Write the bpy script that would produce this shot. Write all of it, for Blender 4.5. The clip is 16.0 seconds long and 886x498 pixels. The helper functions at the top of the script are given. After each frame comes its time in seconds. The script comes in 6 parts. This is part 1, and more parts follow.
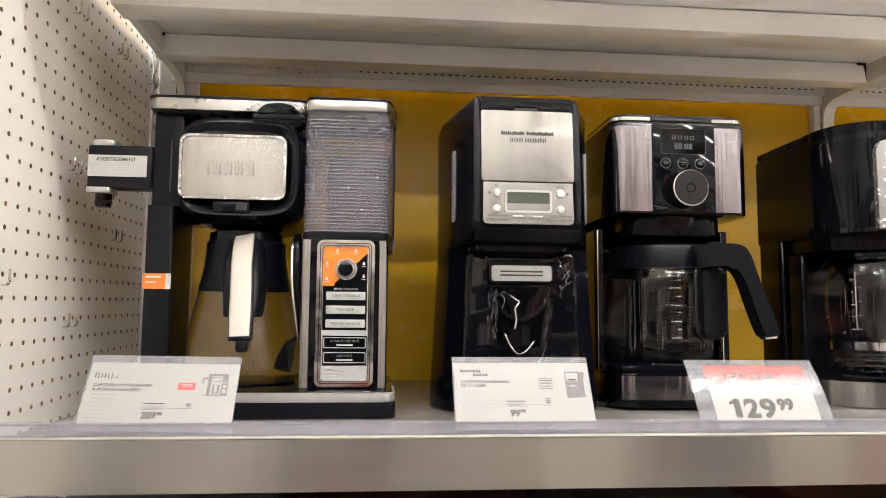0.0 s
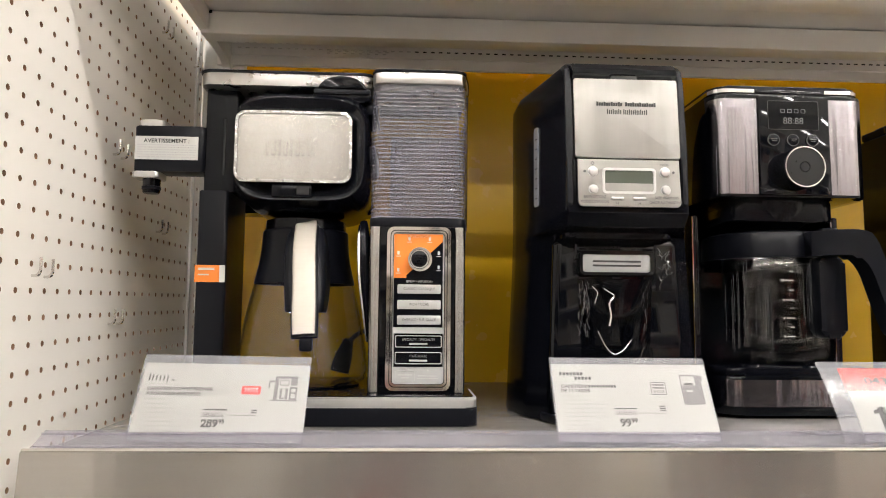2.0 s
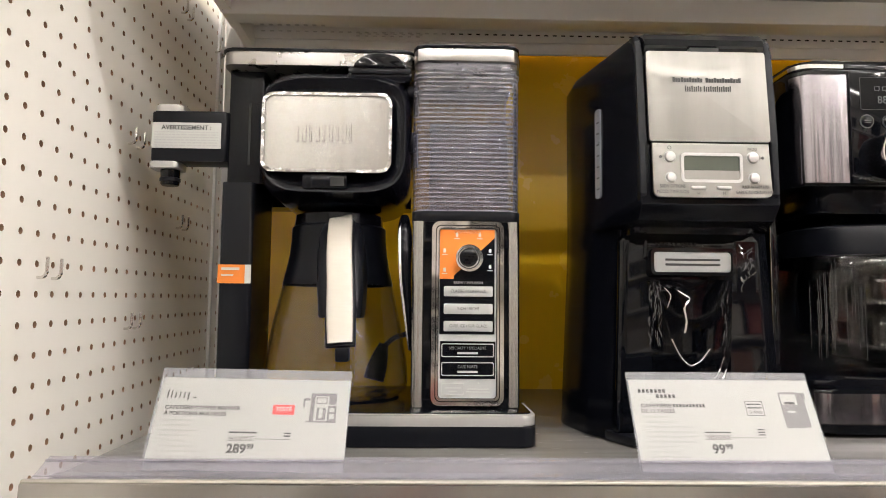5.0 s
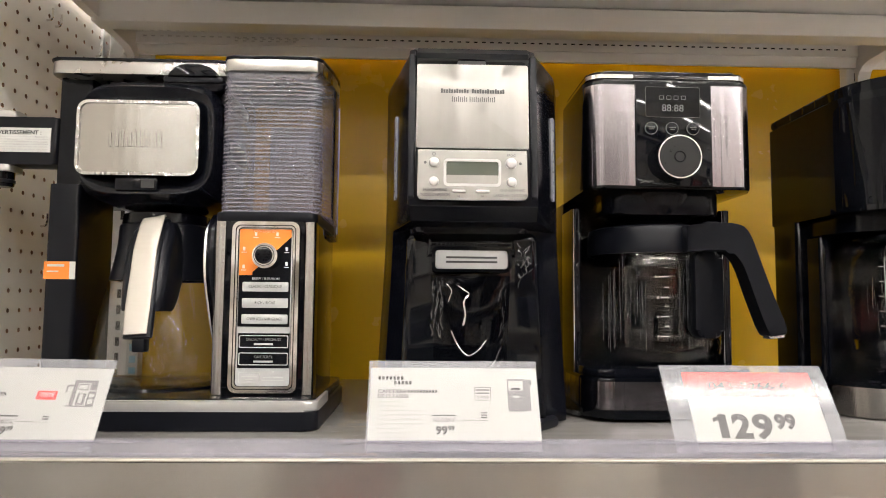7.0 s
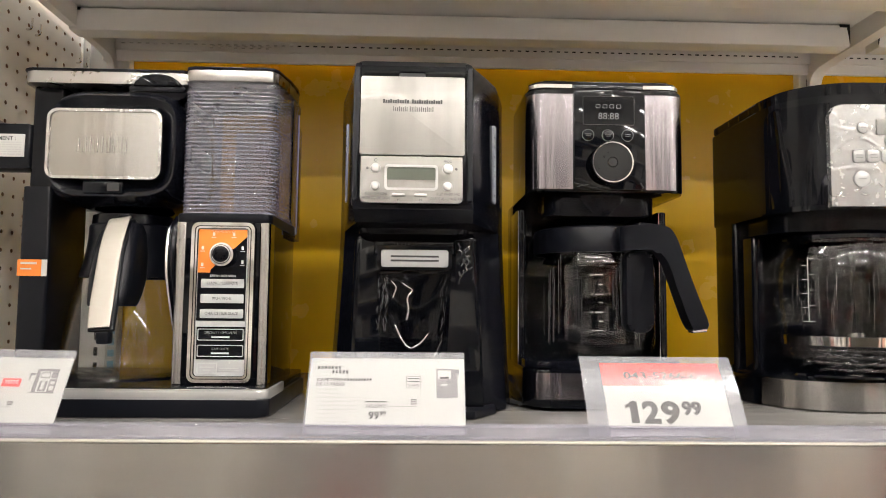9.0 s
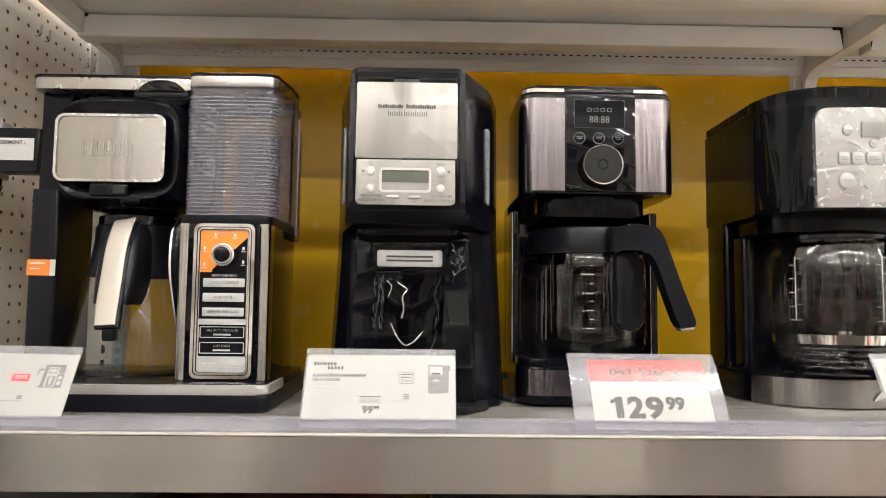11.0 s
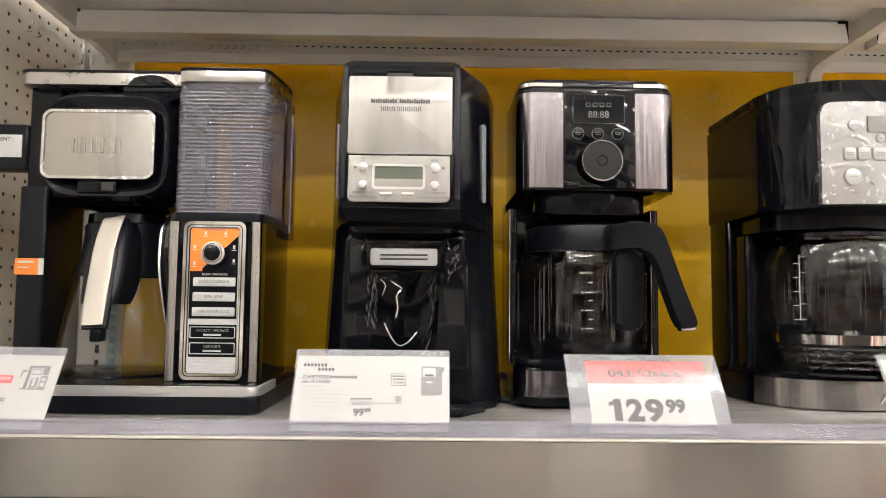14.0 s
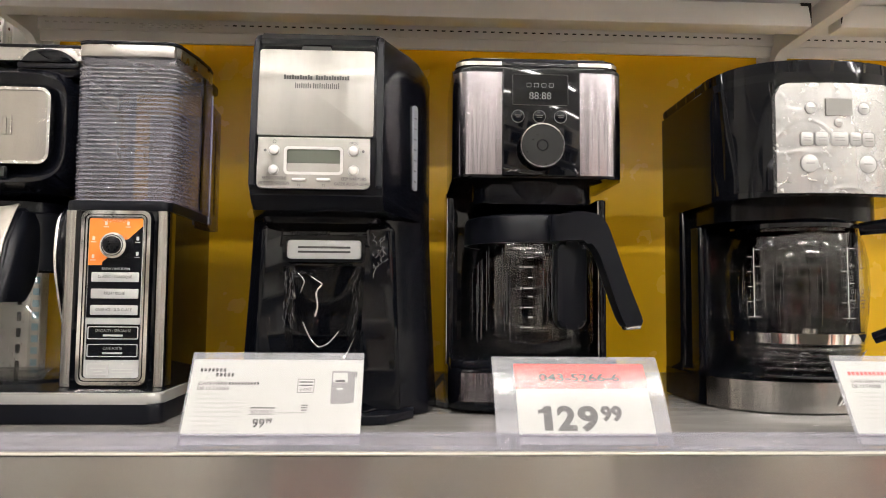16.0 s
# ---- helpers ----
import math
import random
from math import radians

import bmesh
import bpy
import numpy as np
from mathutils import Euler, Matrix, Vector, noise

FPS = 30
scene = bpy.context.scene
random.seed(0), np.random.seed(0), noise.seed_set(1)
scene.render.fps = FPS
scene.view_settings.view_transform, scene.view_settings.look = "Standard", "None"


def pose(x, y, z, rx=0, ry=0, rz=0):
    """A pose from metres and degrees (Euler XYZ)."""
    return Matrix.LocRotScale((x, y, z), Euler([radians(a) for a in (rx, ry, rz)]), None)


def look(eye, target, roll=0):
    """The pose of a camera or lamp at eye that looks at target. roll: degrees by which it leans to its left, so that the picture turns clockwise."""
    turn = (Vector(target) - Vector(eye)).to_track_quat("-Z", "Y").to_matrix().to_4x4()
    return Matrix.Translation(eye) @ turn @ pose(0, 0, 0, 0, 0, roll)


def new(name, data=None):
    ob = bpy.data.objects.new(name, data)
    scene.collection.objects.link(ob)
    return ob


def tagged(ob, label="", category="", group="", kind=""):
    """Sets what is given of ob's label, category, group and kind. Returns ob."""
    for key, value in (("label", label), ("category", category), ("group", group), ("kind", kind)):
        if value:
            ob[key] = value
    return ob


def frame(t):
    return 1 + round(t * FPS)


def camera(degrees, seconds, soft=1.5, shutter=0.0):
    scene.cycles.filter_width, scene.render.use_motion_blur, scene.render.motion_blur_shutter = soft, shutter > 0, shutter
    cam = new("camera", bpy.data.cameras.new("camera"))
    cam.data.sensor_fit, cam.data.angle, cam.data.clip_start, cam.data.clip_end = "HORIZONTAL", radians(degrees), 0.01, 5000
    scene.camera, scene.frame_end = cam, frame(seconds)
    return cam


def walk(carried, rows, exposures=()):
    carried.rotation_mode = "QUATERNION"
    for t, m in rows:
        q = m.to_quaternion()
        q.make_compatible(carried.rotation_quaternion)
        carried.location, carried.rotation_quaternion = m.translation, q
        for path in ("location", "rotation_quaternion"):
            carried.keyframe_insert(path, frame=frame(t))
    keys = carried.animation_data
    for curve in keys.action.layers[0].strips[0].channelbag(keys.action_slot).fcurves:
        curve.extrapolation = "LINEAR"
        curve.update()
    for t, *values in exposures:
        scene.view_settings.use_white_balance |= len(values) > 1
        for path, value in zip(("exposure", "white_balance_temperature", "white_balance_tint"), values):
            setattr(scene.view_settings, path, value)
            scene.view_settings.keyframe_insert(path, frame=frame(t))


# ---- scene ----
cam = camera(65.1, 16.0, 1.0)
PATH = [
    (0, (0.007, 0.015, 1.371), (0.185, 1.998, 1.558), 0.5),
    (0.5, (-0.004, 0.036, 1.374), (0.172, 2.019, 1.558), 0.5),
    (1, (-0.016, 0.056, 1.367), (0.15, 2.04, 1.552), 0.5),
    (1.5, (-0.025, 0.083, 1.363), (0.124, 2.068, 1.548), 0.5),
    (2, (-0.046, 0.107, 1.365), (0.056, 2.095, 1.553), 0.5),
    (2.5, (-0.075, 0.144, 1.365), (-0.009, 2.135, 1.548), 0.5),
    (3, (-0.088, 0.166, 1.358), (-0.04, 2.157, 1.54), 0.5),
    (5.5, (-0.059, 0.189, 1.38), (-0.009, 2.181, 1.549), 0.5),
    (6, (0.019, 0.162, 1.384), (0.074, 2.155, 1.544), 0.5),
    (6.5, (0.084, 0.143, 1.38), (0.15, 2.136, 1.543), 0.5),
    (7, (0.122, 0.135, 1.375), (0.187, 2.127, 1.535), 0.5),
    (7.5, (0.138, 0.124, 1.377), (0.203, 2.117, 1.539), 0.5),
    (8, (0.145, 0.114, 1.379), (0.21, 2.107, 1.538), 0.6),
    (8.5, (0.163, 0.098, 1.373), (0.226, 2.09, 1.533), 0.5),
    (9, (0.18, 0.085, 1.373), (0.242, 2.078, 1.528), 0.6),
    (11.5, (0.204, 0.06, 1.372), (0.237, 2.054, 1.525), 0.6),
    (12, (0.219, 0.057, 1.374), (0.248, 2.051, 1.524), 0.6),
    (12.5, (0.22, 0.052, 1.371), (0.249, 2.046, 1.522), 0.6),
    (13, (0.224, 0.047, 1.371), (0.252, 2.041, 1.524), 0.6),
    (13.5, (0.214, 0.064, 1.37), (0.242, 2.058, 1.521), 0.6),
    (14, (0.204, 0.08, 1.373), (0.233, 2.074, 1.523), 0.6),
    (14.5, (0.2, 0.104, 1.374), (0.233, 2.098, 1.522), 0.6),
    (15, (0.193, 0.111, 1.374), (0.239, 2.105, 1.515), 0.6),
    (15.5, (0.22, 0.123, 1.373), (0.287, 2.117, 1.508), 0.5),
    (16, (0.26, 0.141, 1.376), (0.345, 2.135, 1.51), 0.5),
]
walk(cam, [(t, look(eye, target, roll)) for t, eye, target, roll in PATH],
     ((0.0, 0.06), (1.5, 0.05), (3.0, -0.04), (5.5, 0.02), (7.0, 0.19), (9.0, 0.18), (12.0, 0.15), (15.0, 0.20), (16.0, 0.14)))

# ---- world and lights ----
world = bpy.data.worlds.new("store_world")
scene.world = world
world.use_nodes = True
world.node_tree.nodes["Background"].inputs[0].default_value = (1.0, 0.93, 0.84, 1)
world.node_tree.nodes["Background"].inputs[1].default_value = 0.02
LAMP_ROWS = (-0.83, -3.2, -5.6)
LAMP_Z = 4.3
LAMP_POWER = 101.0


# ---- materials ----
def nodes_of(m):
    return m.node_tree.nodes, m.node_tree.links


def mat(name, col, rough=0.5, metal=0.0, var=0.06, scale=25.0, stretch=(1, 1, 1), bump=0.0, bscale=300.0, bdetail=3.0,
        rvar=0.08, coat=0.0, spec=0.5, trans=0.0, bstretch=None, aniso=0.0, bdist=0.002, fold=0.0, fscale=20.0, fstretch=(1, 1, 1), flow=0.04):
    """A principled surface with colour and gloss varied at two scales, and fine relief."""
    m = bpy.data.materials.new(name)
    m.use_nodes = True
    n, l = nodes_of(m)
    b = n["Principled BSDF"]
    tc = n.new("ShaderNodeTexCoord")
    mp = n.new("ShaderNodeMapping")
    mp.inputs["Scale"].default_value = stretch
    l.new(tc.outputs["Object"], mp.inputs[0])
    big = n.new("ShaderNodeTexNoise")
    big.inputs["Scale"].default_value = scale
    big.inputs["Detail"].default_value = 6
    l.new(mp.outputs[0], big.inputs["Vector"])
    mix = n.new("ShaderNodeMix")
    mix.data_type = "RGBA"
    lo = [c * (1 - var * 1.5) for c in col]
    hi = [min(1, c * (1 + var * 1.5)) for c in col]
    mix.inputs[6].default_value = (*lo, 1)
    mix.inputs[7].default_value = (*hi, 1)
    l.new(big.outputs[0], mix.inputs[0])
    l.new(mix.outputs[2], b.inputs["Base Color"])
    mr = n.new("ShaderNodeMapRange")
    mr.inputs[3].default_value = max(0.01, rough - rvar)
    mr.inputs[4].default_value = min(1, rough + rvar)
    fine = n.new("ShaderNodeTexNoise")
    fine.inputs["Scale"].default_value = scale * 4.3
    fine.inputs["Detail"].default_value = 4
    l.new(mp.outputs[0], fine.inputs["Vector"])
    l.new(fine.outputs[0], mr.inputs[0])
    l.new(mr.outputs[0], b.inputs["Roughness"])
    b.inputs["Metallic"].default_value = metal
    b.inputs["Coat Weight"].default_value = coat
    b.inputs["Specular IOR Level"].default_value = spec
    b.inputs["Transmission Weight"].default_value = trans
    if aniso:
        tg = n.new("ShaderNodeTangent")
        tg.direction_type, tg.axis = "RADIAL", "Z"
        l.new(tg.outputs[0], b.inputs["Tangent"])
        b.inputs["Anisotropic"].default_value = aniso
        b.inputs["Anisotropic Rotation"].default_value = 0.25
    if bump:
        mb = n.new("ShaderNodeMapping")
        mb.inputs["Scale"].default_value = bstretch or stretch
        l.new(tc.outputs["Object"], mb.inputs[0])
        bn = n.new("ShaderNodeTexNoise")
        bn.inputs["Scale"].default_value = bscale
        bn.inputs["Detail"].default_value = bdetail
        l.new(mb.outputs[0], bn.inputs["Vector"])
        bp = n.new("ShaderNodeBump")
        bp.inputs["Strength"].default_value = bump
        bp.inputs["Distance"].default_value = bdist
        l.new(bn.outputs[0], bp.inputs["Height"])
        l.new(bp.outputs[0], b.inputs["Normal"])
    if fold:
        # sharp creases of clinging film, along the level lines of a noise
        mf = n.new("ShaderNodeMapping")
        mf.inputs["Scale"].default_value = fstretch
        l.new(tc.outputs["Object"], mf.inputs[0])
        rn = n.new("ShaderNodeTexNoise")
        rn.inputs["Scale"].default_value = fscale
        rn.inputs["Detail"].default_value = 1.5
        rn.inputs["Distortion"].default_value = 0.4
        l.new(mf.outputs[0], rn.inputs["Vector"])
        off = n.new("ShaderNodeMath")
        off.operation = "SUBTRACT"
        off.inputs[1].default_value = 0.5
        l.new(rn.outputs[0], off.inputs[0])
        ab = n.new("ShaderNodeMath")
        ab.operation = "ABSOLUTE"
        l.new(off.outputs[0], ab.inputs[0])
        cr = n.new("ShaderNodeMapRange")
        cr.interpolation_type = "SMOOTHSTEP"
        cr.inputs[1].default_value, cr.inputs[2].default_value = 0.0, flow
        cr.inputs[3].default_value, cr.inputs[4].default_value = 1.0, 0.0
        l.new(ab.outputs[0], cr.inputs[0])
        bf = n.new("ShaderNodeBump")
        bf.inputs["Strength"].default_value = 1.0
        bf.inputs["Distance"].default_value = fold
        l.new(cr.outputs[0], bf.inputs["Height"])
        if bump:
            l.new(bp.outputs[0], bf.inputs["Normal"])
        l.new(bf.outputs[0], b.inputs["Normal"])
    return m


def clear(name, tint, gloss=0.05, ior=1.45, haze=0.0, bump=0.0, bscale=60.0, bstretch=(1, 1, 1)):
    """Clear glass or plastic: a tinted pass-through with a Fresnel gloss, and a share of milky haze."""
    m = bpy.data.materials.new(name)
    m.use_nodes = True
    n, l = nodes_of(m)
    n.remove(n["Principled BSDF"])
    out = n["Material Output"]
    tr = n.new("ShaderNodeBsdfTransparent")
    tr.inputs[0].default_value = (*tint, 1)
    gl = n.new("ShaderNodeBsdfGlossy")
    gl.inputs["Roughness"].default_value = gloss
    fr = n.new("ShaderNodeLayerWeight")
    fr.inputs["Blend"].default_value = 0.5
    pw = n.new("ShaderNodeMath")
    pw.operation = "POWER"
    pw.inputs[1].default_value = 4.5
    f0 = ((ior - 1) / (ior + 1)) ** 2
    ma = n.new("ShaderNodeMath")
    ma.operation = "MULTIPLY_ADD"
    ma.inputs[1].default_value, ma.inputs[2].default_value = 0.75 - f0, f0
    mx = n.new("ShaderNodeMixShader")
    l.new(fr.outputs["Facing"], pw.inputs[0])
    l.new(pw.outputs[0], ma.inputs[0])
    l.new(ma.outputs[0], mx.inputs[0])
    base = tr
    if haze:
        df = n.new("ShaderNodeBsdfDiffuse")
        df.inputs[0].default_value = (0.80, 0.81, 0.88, 1)
        hz = n.new("ShaderNodeMixShader")
        hz.inputs[0].default_value = haze
        l.new(tr.outputs[0], hz.inputs[1])
        l.new(df.outputs[0], hz.inputs[2])
        base = hz
    l.new(base.outputs[0], mx.inputs[1])
    l.new(gl.outputs[0], mx.inputs[2])
    l.new(mx.outputs[0], out.inputs[0])
    if bump:
        tc = n.new("ShaderNodeTexCoord")
        mp = n.new("ShaderNodeMapping")
        mp.inputs["Scale"].default_value = bstretch
        bn = n.new("ShaderNodeTexNoise")
        bn.inputs["Scale"].default_value = bscale
        bn.inputs["Detail"].default_value = 4
        bp = n.new("ShaderNodeBump")
        bp.inputs["Strength"].default_value = bump
        bp.inputs["Distance"].default_value = 0.004
        l.new(tc.outputs["Object"], mp.inputs[0])
        l.new(mp.outputs[0], bn.inputs["Vector"])
        l.new(bn.outputs[0], bp.inputs["Height"])
        l.new(bp.outputs[0], gl.inputs["Normal"])
        l.new(bp.outputs[0], fr.inputs["Normal"])
    return m


def glow(name, col, power):
    m = bpy.data.materials.new(name)
    m.use_nodes = True
    b = m.node_tree.nodes["Principled BSDF"]
    b.inputs["Base Color"].default_value = (0.8, 0.8, 0.8, 1)
    b.inputs["Emission Color"].default_value = (*col, 1)
    b.inputs["Emission Strength"].default_value = power
    return m


def goods(name):
    """Packed goods across the aisle: each carton has a colour of its own."""
    m = bpy.data.materials.new(name)
    m.use_nodes = True
    n, l = nodes_of(m)
    ge = n.new("ShaderNodeNewGeometry")
    rp = n.new("ShaderNodeValToRGB")
    rp.color_ramp.interpolation = "CONSTANT"
    stops = ((0.0, (0.85, 0.83, 0.80)), (0.26, (0.03, 0.03, 0.035)), (0.46, (0.55, 0.50, 0.46)), (0.60, (0.50, 0.15, 0.13)), (0.67, (0.86, 0.85, 0.83)), (0.84, (0.10, 0.09, 0.09)),
             (0.92, (0.66, 0.36, 0.28)))
    e = rp.color_ramp.elements
    while len(e) < len(stops):
        e.new(0.5)
    for k, (p, c) in zip(e, stops):
        k.position, k.color = p, (*c, 1)
    l.new(ge.outputs["Random Per Island"], rp.inputs[0])
    l.new(rp.outputs[0], n["Principled BSDF"].inputs["Base Color"])
    n["Principled BSDF"].inputs["Roughness"].default_value = 0.45
    return m


M_TUBE = glow("lit_tube", (1.0, 0.958, 0.91), LAMP_POWER)
M_PEG = mat("pegboard_paint", (0.83, 0.80, 0.75), 0.42, var=0.04, scale=9, bump=0.05, bscale=500)
M_PEGBACK = mat("pegboard_core", (0.26, 0.15, 0.09), 0.9, var=0.2, scale=120)
M_STEEL = mat("shelf_paint", (0.90, 0.875, 0.845), 0.36, var=0.05, scale=7, bump=0.04, bscale=700)
M_DECK = mat("deck_paint", (0.150, 0.142, 0.136), 0.24, var=0.22, scale=10, stretch=(1, 6, 1), bump=0.05, bscale=400)
M_UPRIGHT = mat("upright_paint", (0.7, 0.69, 0.67), 0.4, var=0.04, scale=12)
M_YELLOW = mat("mustard_panel", (0.65, 0.385, 0.006), 0.26, var=0.06, scale=5, bump=0.02, bscale=60, rvar=0.05)
M_FASCIA = mat("brushed_fascia", (0.39, 0.375, 0.36), 0.19, metal=1.0, var=0.06, scale=12, stretch=(0.5, 1, 25), aniso=0.85, bump=0.5, bscale=14,
               bstretch=(1, 1, 0.1), rvar=0.05, bdetail=2)
M_SLOT = mat("dark_slot", (0.02, 0.018, 0.016), 0.8)
M_FLOOR = mat("vinyl_floor", (0.88, 0.85, 0.81), 0.35, var=0.1, scale=3)
M_CEIL = mat("ceiling_paint", (0.80, 0.79, 0.77), 0.8, var=0.05, scale=2)
M_WALL = mat("far_wall", (0.72, 0.69, 0.65), 0.7, var=0.1, scale=1.5)
M_AISLE = goods("aisle_goods")
M_BLACK = mat("satin_black_plastic", (0.0026, 0.0030, 0.0050), 0.17, spec=0.19, var=0.1, scale=14, rvar=0.04)
M_MATTE = mat("matte_black_plastic", (0.0045, 0.0050, 0.0075), 0.30, spec=0.18, var=0.1, scale=14, rvar=0.04, bump=0.012, bscale=1800)
M_GLOSSY = mat("glossy_black_plastic", (0.0020, 0.0024, 0.0038), 0.05, spec=0.30, var=0.1, scale=30, rvar=0.03, bump=0.05, bscale=14, bdetail=1)
M_FILM = mat("film_wrapped_black", (0.0022, 0.0026, 0.0042), 0.05, spec=0.32, var=0.1, scale=30, rvar=0.02, bump=0.06, bscale=30, bstretch=(1.3, 1.3, 0.7), bdist=0.005, bdetail=1.0)
M_CREASE = mat("film_crease", (0.05, 0.05, 0.053), 0.06, spec=0.9, var=0.05, scale=60, rvar=0.02, coat=1.0)
# Milky haze in the ridges draws the bright lines lamps leave on ribs.
M_RIDGE = clear("glint_ridge_plastic", (0.72, 0.70, 0.82), 0.20, 1.5, haze=0.24)
M_RIB = clear("tank_rib_plastic", (0.66, 0.64, 0.75), 0.12, 1.5, haze=0.06)
M_DIAL = mat("dark_grey_dial", (0.009, 0.009, 0.0095), 0.30, spec=0.3, var=0.08, scale=30)
M_SEGMENT = mat("pale_screen_segments", (0.075, 0.078, 0.08), 0.4)
M_KEY = mat("silver_key", (0.34, 0.34, 0.335), 0.42, metal=0.4, var=0.05, scale=60, bump=0.35, bscale=200, coat=0.6)
M_KEYPRINT = mat("grey_key_print", (0.16, 0.16, 0.16), 0.5)
M_FILM2 = mat("film_over_black", (0.0025, 0.0028, 0.0042), 0.05, spec=0.20, var=0.1, scale=30, rvar=0.02, bump=0.20, bscale=22, bstretch=(3, 3, 0.4), bdist=0.004, bdetail=1.5,
              fold=0.0020, fscale=14, fstretch=(1.6, 1.6, 0.30), flow=0.04)
M_CHROME = mat("chrome", (0.78, 0.77, 0.76), 0.08, metal=1.0, var=0.02, scale=20, rvar=0.03)
M_BRUSHED = mat("brushed_steel", (0.37, 0.357, 0.34), 0.28, metal=1.0, var=0.03, scale=12, aniso=0.8, rvar=0.04, bump=0.05, bscale=22, bstretch=(2, 2, 0.15), bdetail=1)
M_BRUSHV = mat("satin_steel", (0.335, 0.32, 0.30), 0.24, metal=1.0, var=0.07, scale=12, stretch=(6, 6, 0.2), aniso=0.9, rvar=0.05, bump=0.25, bscale=26, bstretch=(2, 2, 0.1), bdetail=1)
# Tone bands in the colour stand in for upright reflections in the steel.
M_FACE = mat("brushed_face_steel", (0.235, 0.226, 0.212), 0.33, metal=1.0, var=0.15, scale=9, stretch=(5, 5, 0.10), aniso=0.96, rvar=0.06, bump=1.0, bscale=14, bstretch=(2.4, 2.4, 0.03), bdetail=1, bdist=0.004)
M_RIM = mat("polished_chrome_rim", (0.78, 0.77, 0.76), 0.10, metal=1.0, var=0.05, scale=40, rvar=0.04, bump=0.13, bscale=45, bdetail=1, bdist=0.003)
M_RIM2 = mat("film_edged_chrome", (0.50, 0.49, 0.48), 0.10, metal=1.0, var=0.1, scale=40, rvar=0.05, bump=0.6, bscale=130, bdetail=2, bdist=0.003)
M_SMOKED = mat("smoked_steel", (0.32, 0.298, 0.32), 0.16, metal=1.0, var=0.10, scale=12, stretch=(4, 4, 0.15), aniso=0.7, bump=0.8, bscale=30, bstretch=(2.5, 2.5, 0.10), rvar=0.05, bdetail=1.5)
M_SILVER = mat("silver_paint", (0.47, 0.465, 0.455), 0.33, metal=0.6, var=0.03, scale=60)
M_PALE = mat("pale_panel", (0.36, 0.362, 0.36), 0.4, var=0.03, scale=60)
M_WINDOW = mat("level_window", (0.20, 0.21, 0.235), 0.3, var=0.05, scale=60)
M_CREAM = mat("brushed_handle_plate", (0.36, 0.335, 0.295), 0.42, metal=0.5, var=0.03, scale=60, stretch=(1, 1, 6))
M_FILMPANEL = mat("film_covered_silver", (0.375, 0.375, 0.375), 0.26, metal=0.7, var=0.03, scale=30, bump=0.05, bscale=40, coat=1.0, rvar=0.06, bdetail=2.0, fold=0.00018, fscale=15, fstretch=(0.8, 1, 1.6), flow=0.05)
M_ORANGE = mat("orange_print", (0.66, 0.185, 0.02), 0.4, var=0.05, scale=60)
M_WHITE = mat("white_print", (0.48, 0.48, 0.46), 0.5, var=0.02, scale=60)
M_CARD = mat("card_paper", (0.395, 0.395, 0.38), 0.6, var=0.02, scale=40)
M_PRINT = mat("light_grey_print", (0.33, 0.33, 0.32), 0.6)
M_PICT = mat("grey_picture_print", (0.17, 0.165, 0.17), 0.6, var=0.3, scale=300)
M_INK = mat("grey_ink", (0.035, 0.034, 0.034), 0.6)
M_FAINT = mat("faint_ink", (0.42, 0.42, 0.41), 0.6)
M_RED = mat("red_print", (0.66, 0.05, 0.045), 0.45, var=0.04, scale=60)
M_BLUE = mat("blue_print", (0.22, 0.40, 0.52), 0.5)
M_LCD = mat("grey_green_screen", (0.070, 0.079, 0.063), 0.12, coat=0.1, rvar=0.03)
M_LCD2 = mat("grey_screen", (0.17, 0.168, 0.16), 0.18, coat=0.6, rvar=0.03)
M_LCDINK = mat("screen_segments", (0.055, 0.055, 0.054), 0.4)
M_RUBBER = mat("rubber", (0.02, 0.02, 0.02), 0.8)
M_WIRE = mat("zinc_wire", (0.72, 0.70, 0.66), 0.22, metal=1.0, var=0.05, scale=80)
M_GLASS = clear("carafe_glass", (0.97, 0.972, 0.965), 0.03, 1.47)
M_GLASS2 = clear("wrapped_carafe_glass", (0.95, 0.95, 0.95), 0.02, 1.47, bump=0.10, bscale=95, bstretch=(1.4, 1.4, 0.10))
M_GLASS3 = clear("thick_glass", (0.93, 0.94, 0.94), 0.03, 1.7, bump=0.5, bscale=60, bstretch=(1, 1, 0.3))
M_FROST = clear("milky_tank_plastic", (0.72, 0.66, 0.62), 0.25, 1.5, haze=0.06)
M_SMOKE = clear("dark_smoked_plastic", (0.30, 0.28, 0.28), 0.12, 1.5)
M_EDGE = clear("polished_plastic_edge", (0.80, 0.78, 0.76), 0.2, 1.5, haze=0.45)
M_TANK = clear("smoky_tank_plastic", (0.87, 0.85, 0.935), 0.16, 1.6, haze=0.02)
M_HOLDER = clear("clear_sleeve", (0.96, 0.96, 0.96), 0.22, 1.45, haze=0.02, bump=0.10, bscale=25)
M_HOLDBACK = clear("sleeve_backing", (0.80, 0.80, 0.81), 0.20, 1.5, haze=0.13, bump=0.12, bscale=25)
M_GUTTER = clear("clear_price_rail", (0.80, 0.78, 0.82), 0.16, 1.5, haze=0.10)
M_BOXGREY = mat("grey_carton", (0.20, 0.19, 0.18), 0.6, var=0.2, scale=12)
M_BOXRED = mat("dark_red_carton", (0.16, 0.035, 0.03), 0.5, var=0.4, scale=9)


# ---- building helpers ----
BASE = Vector((0, 0, 0))


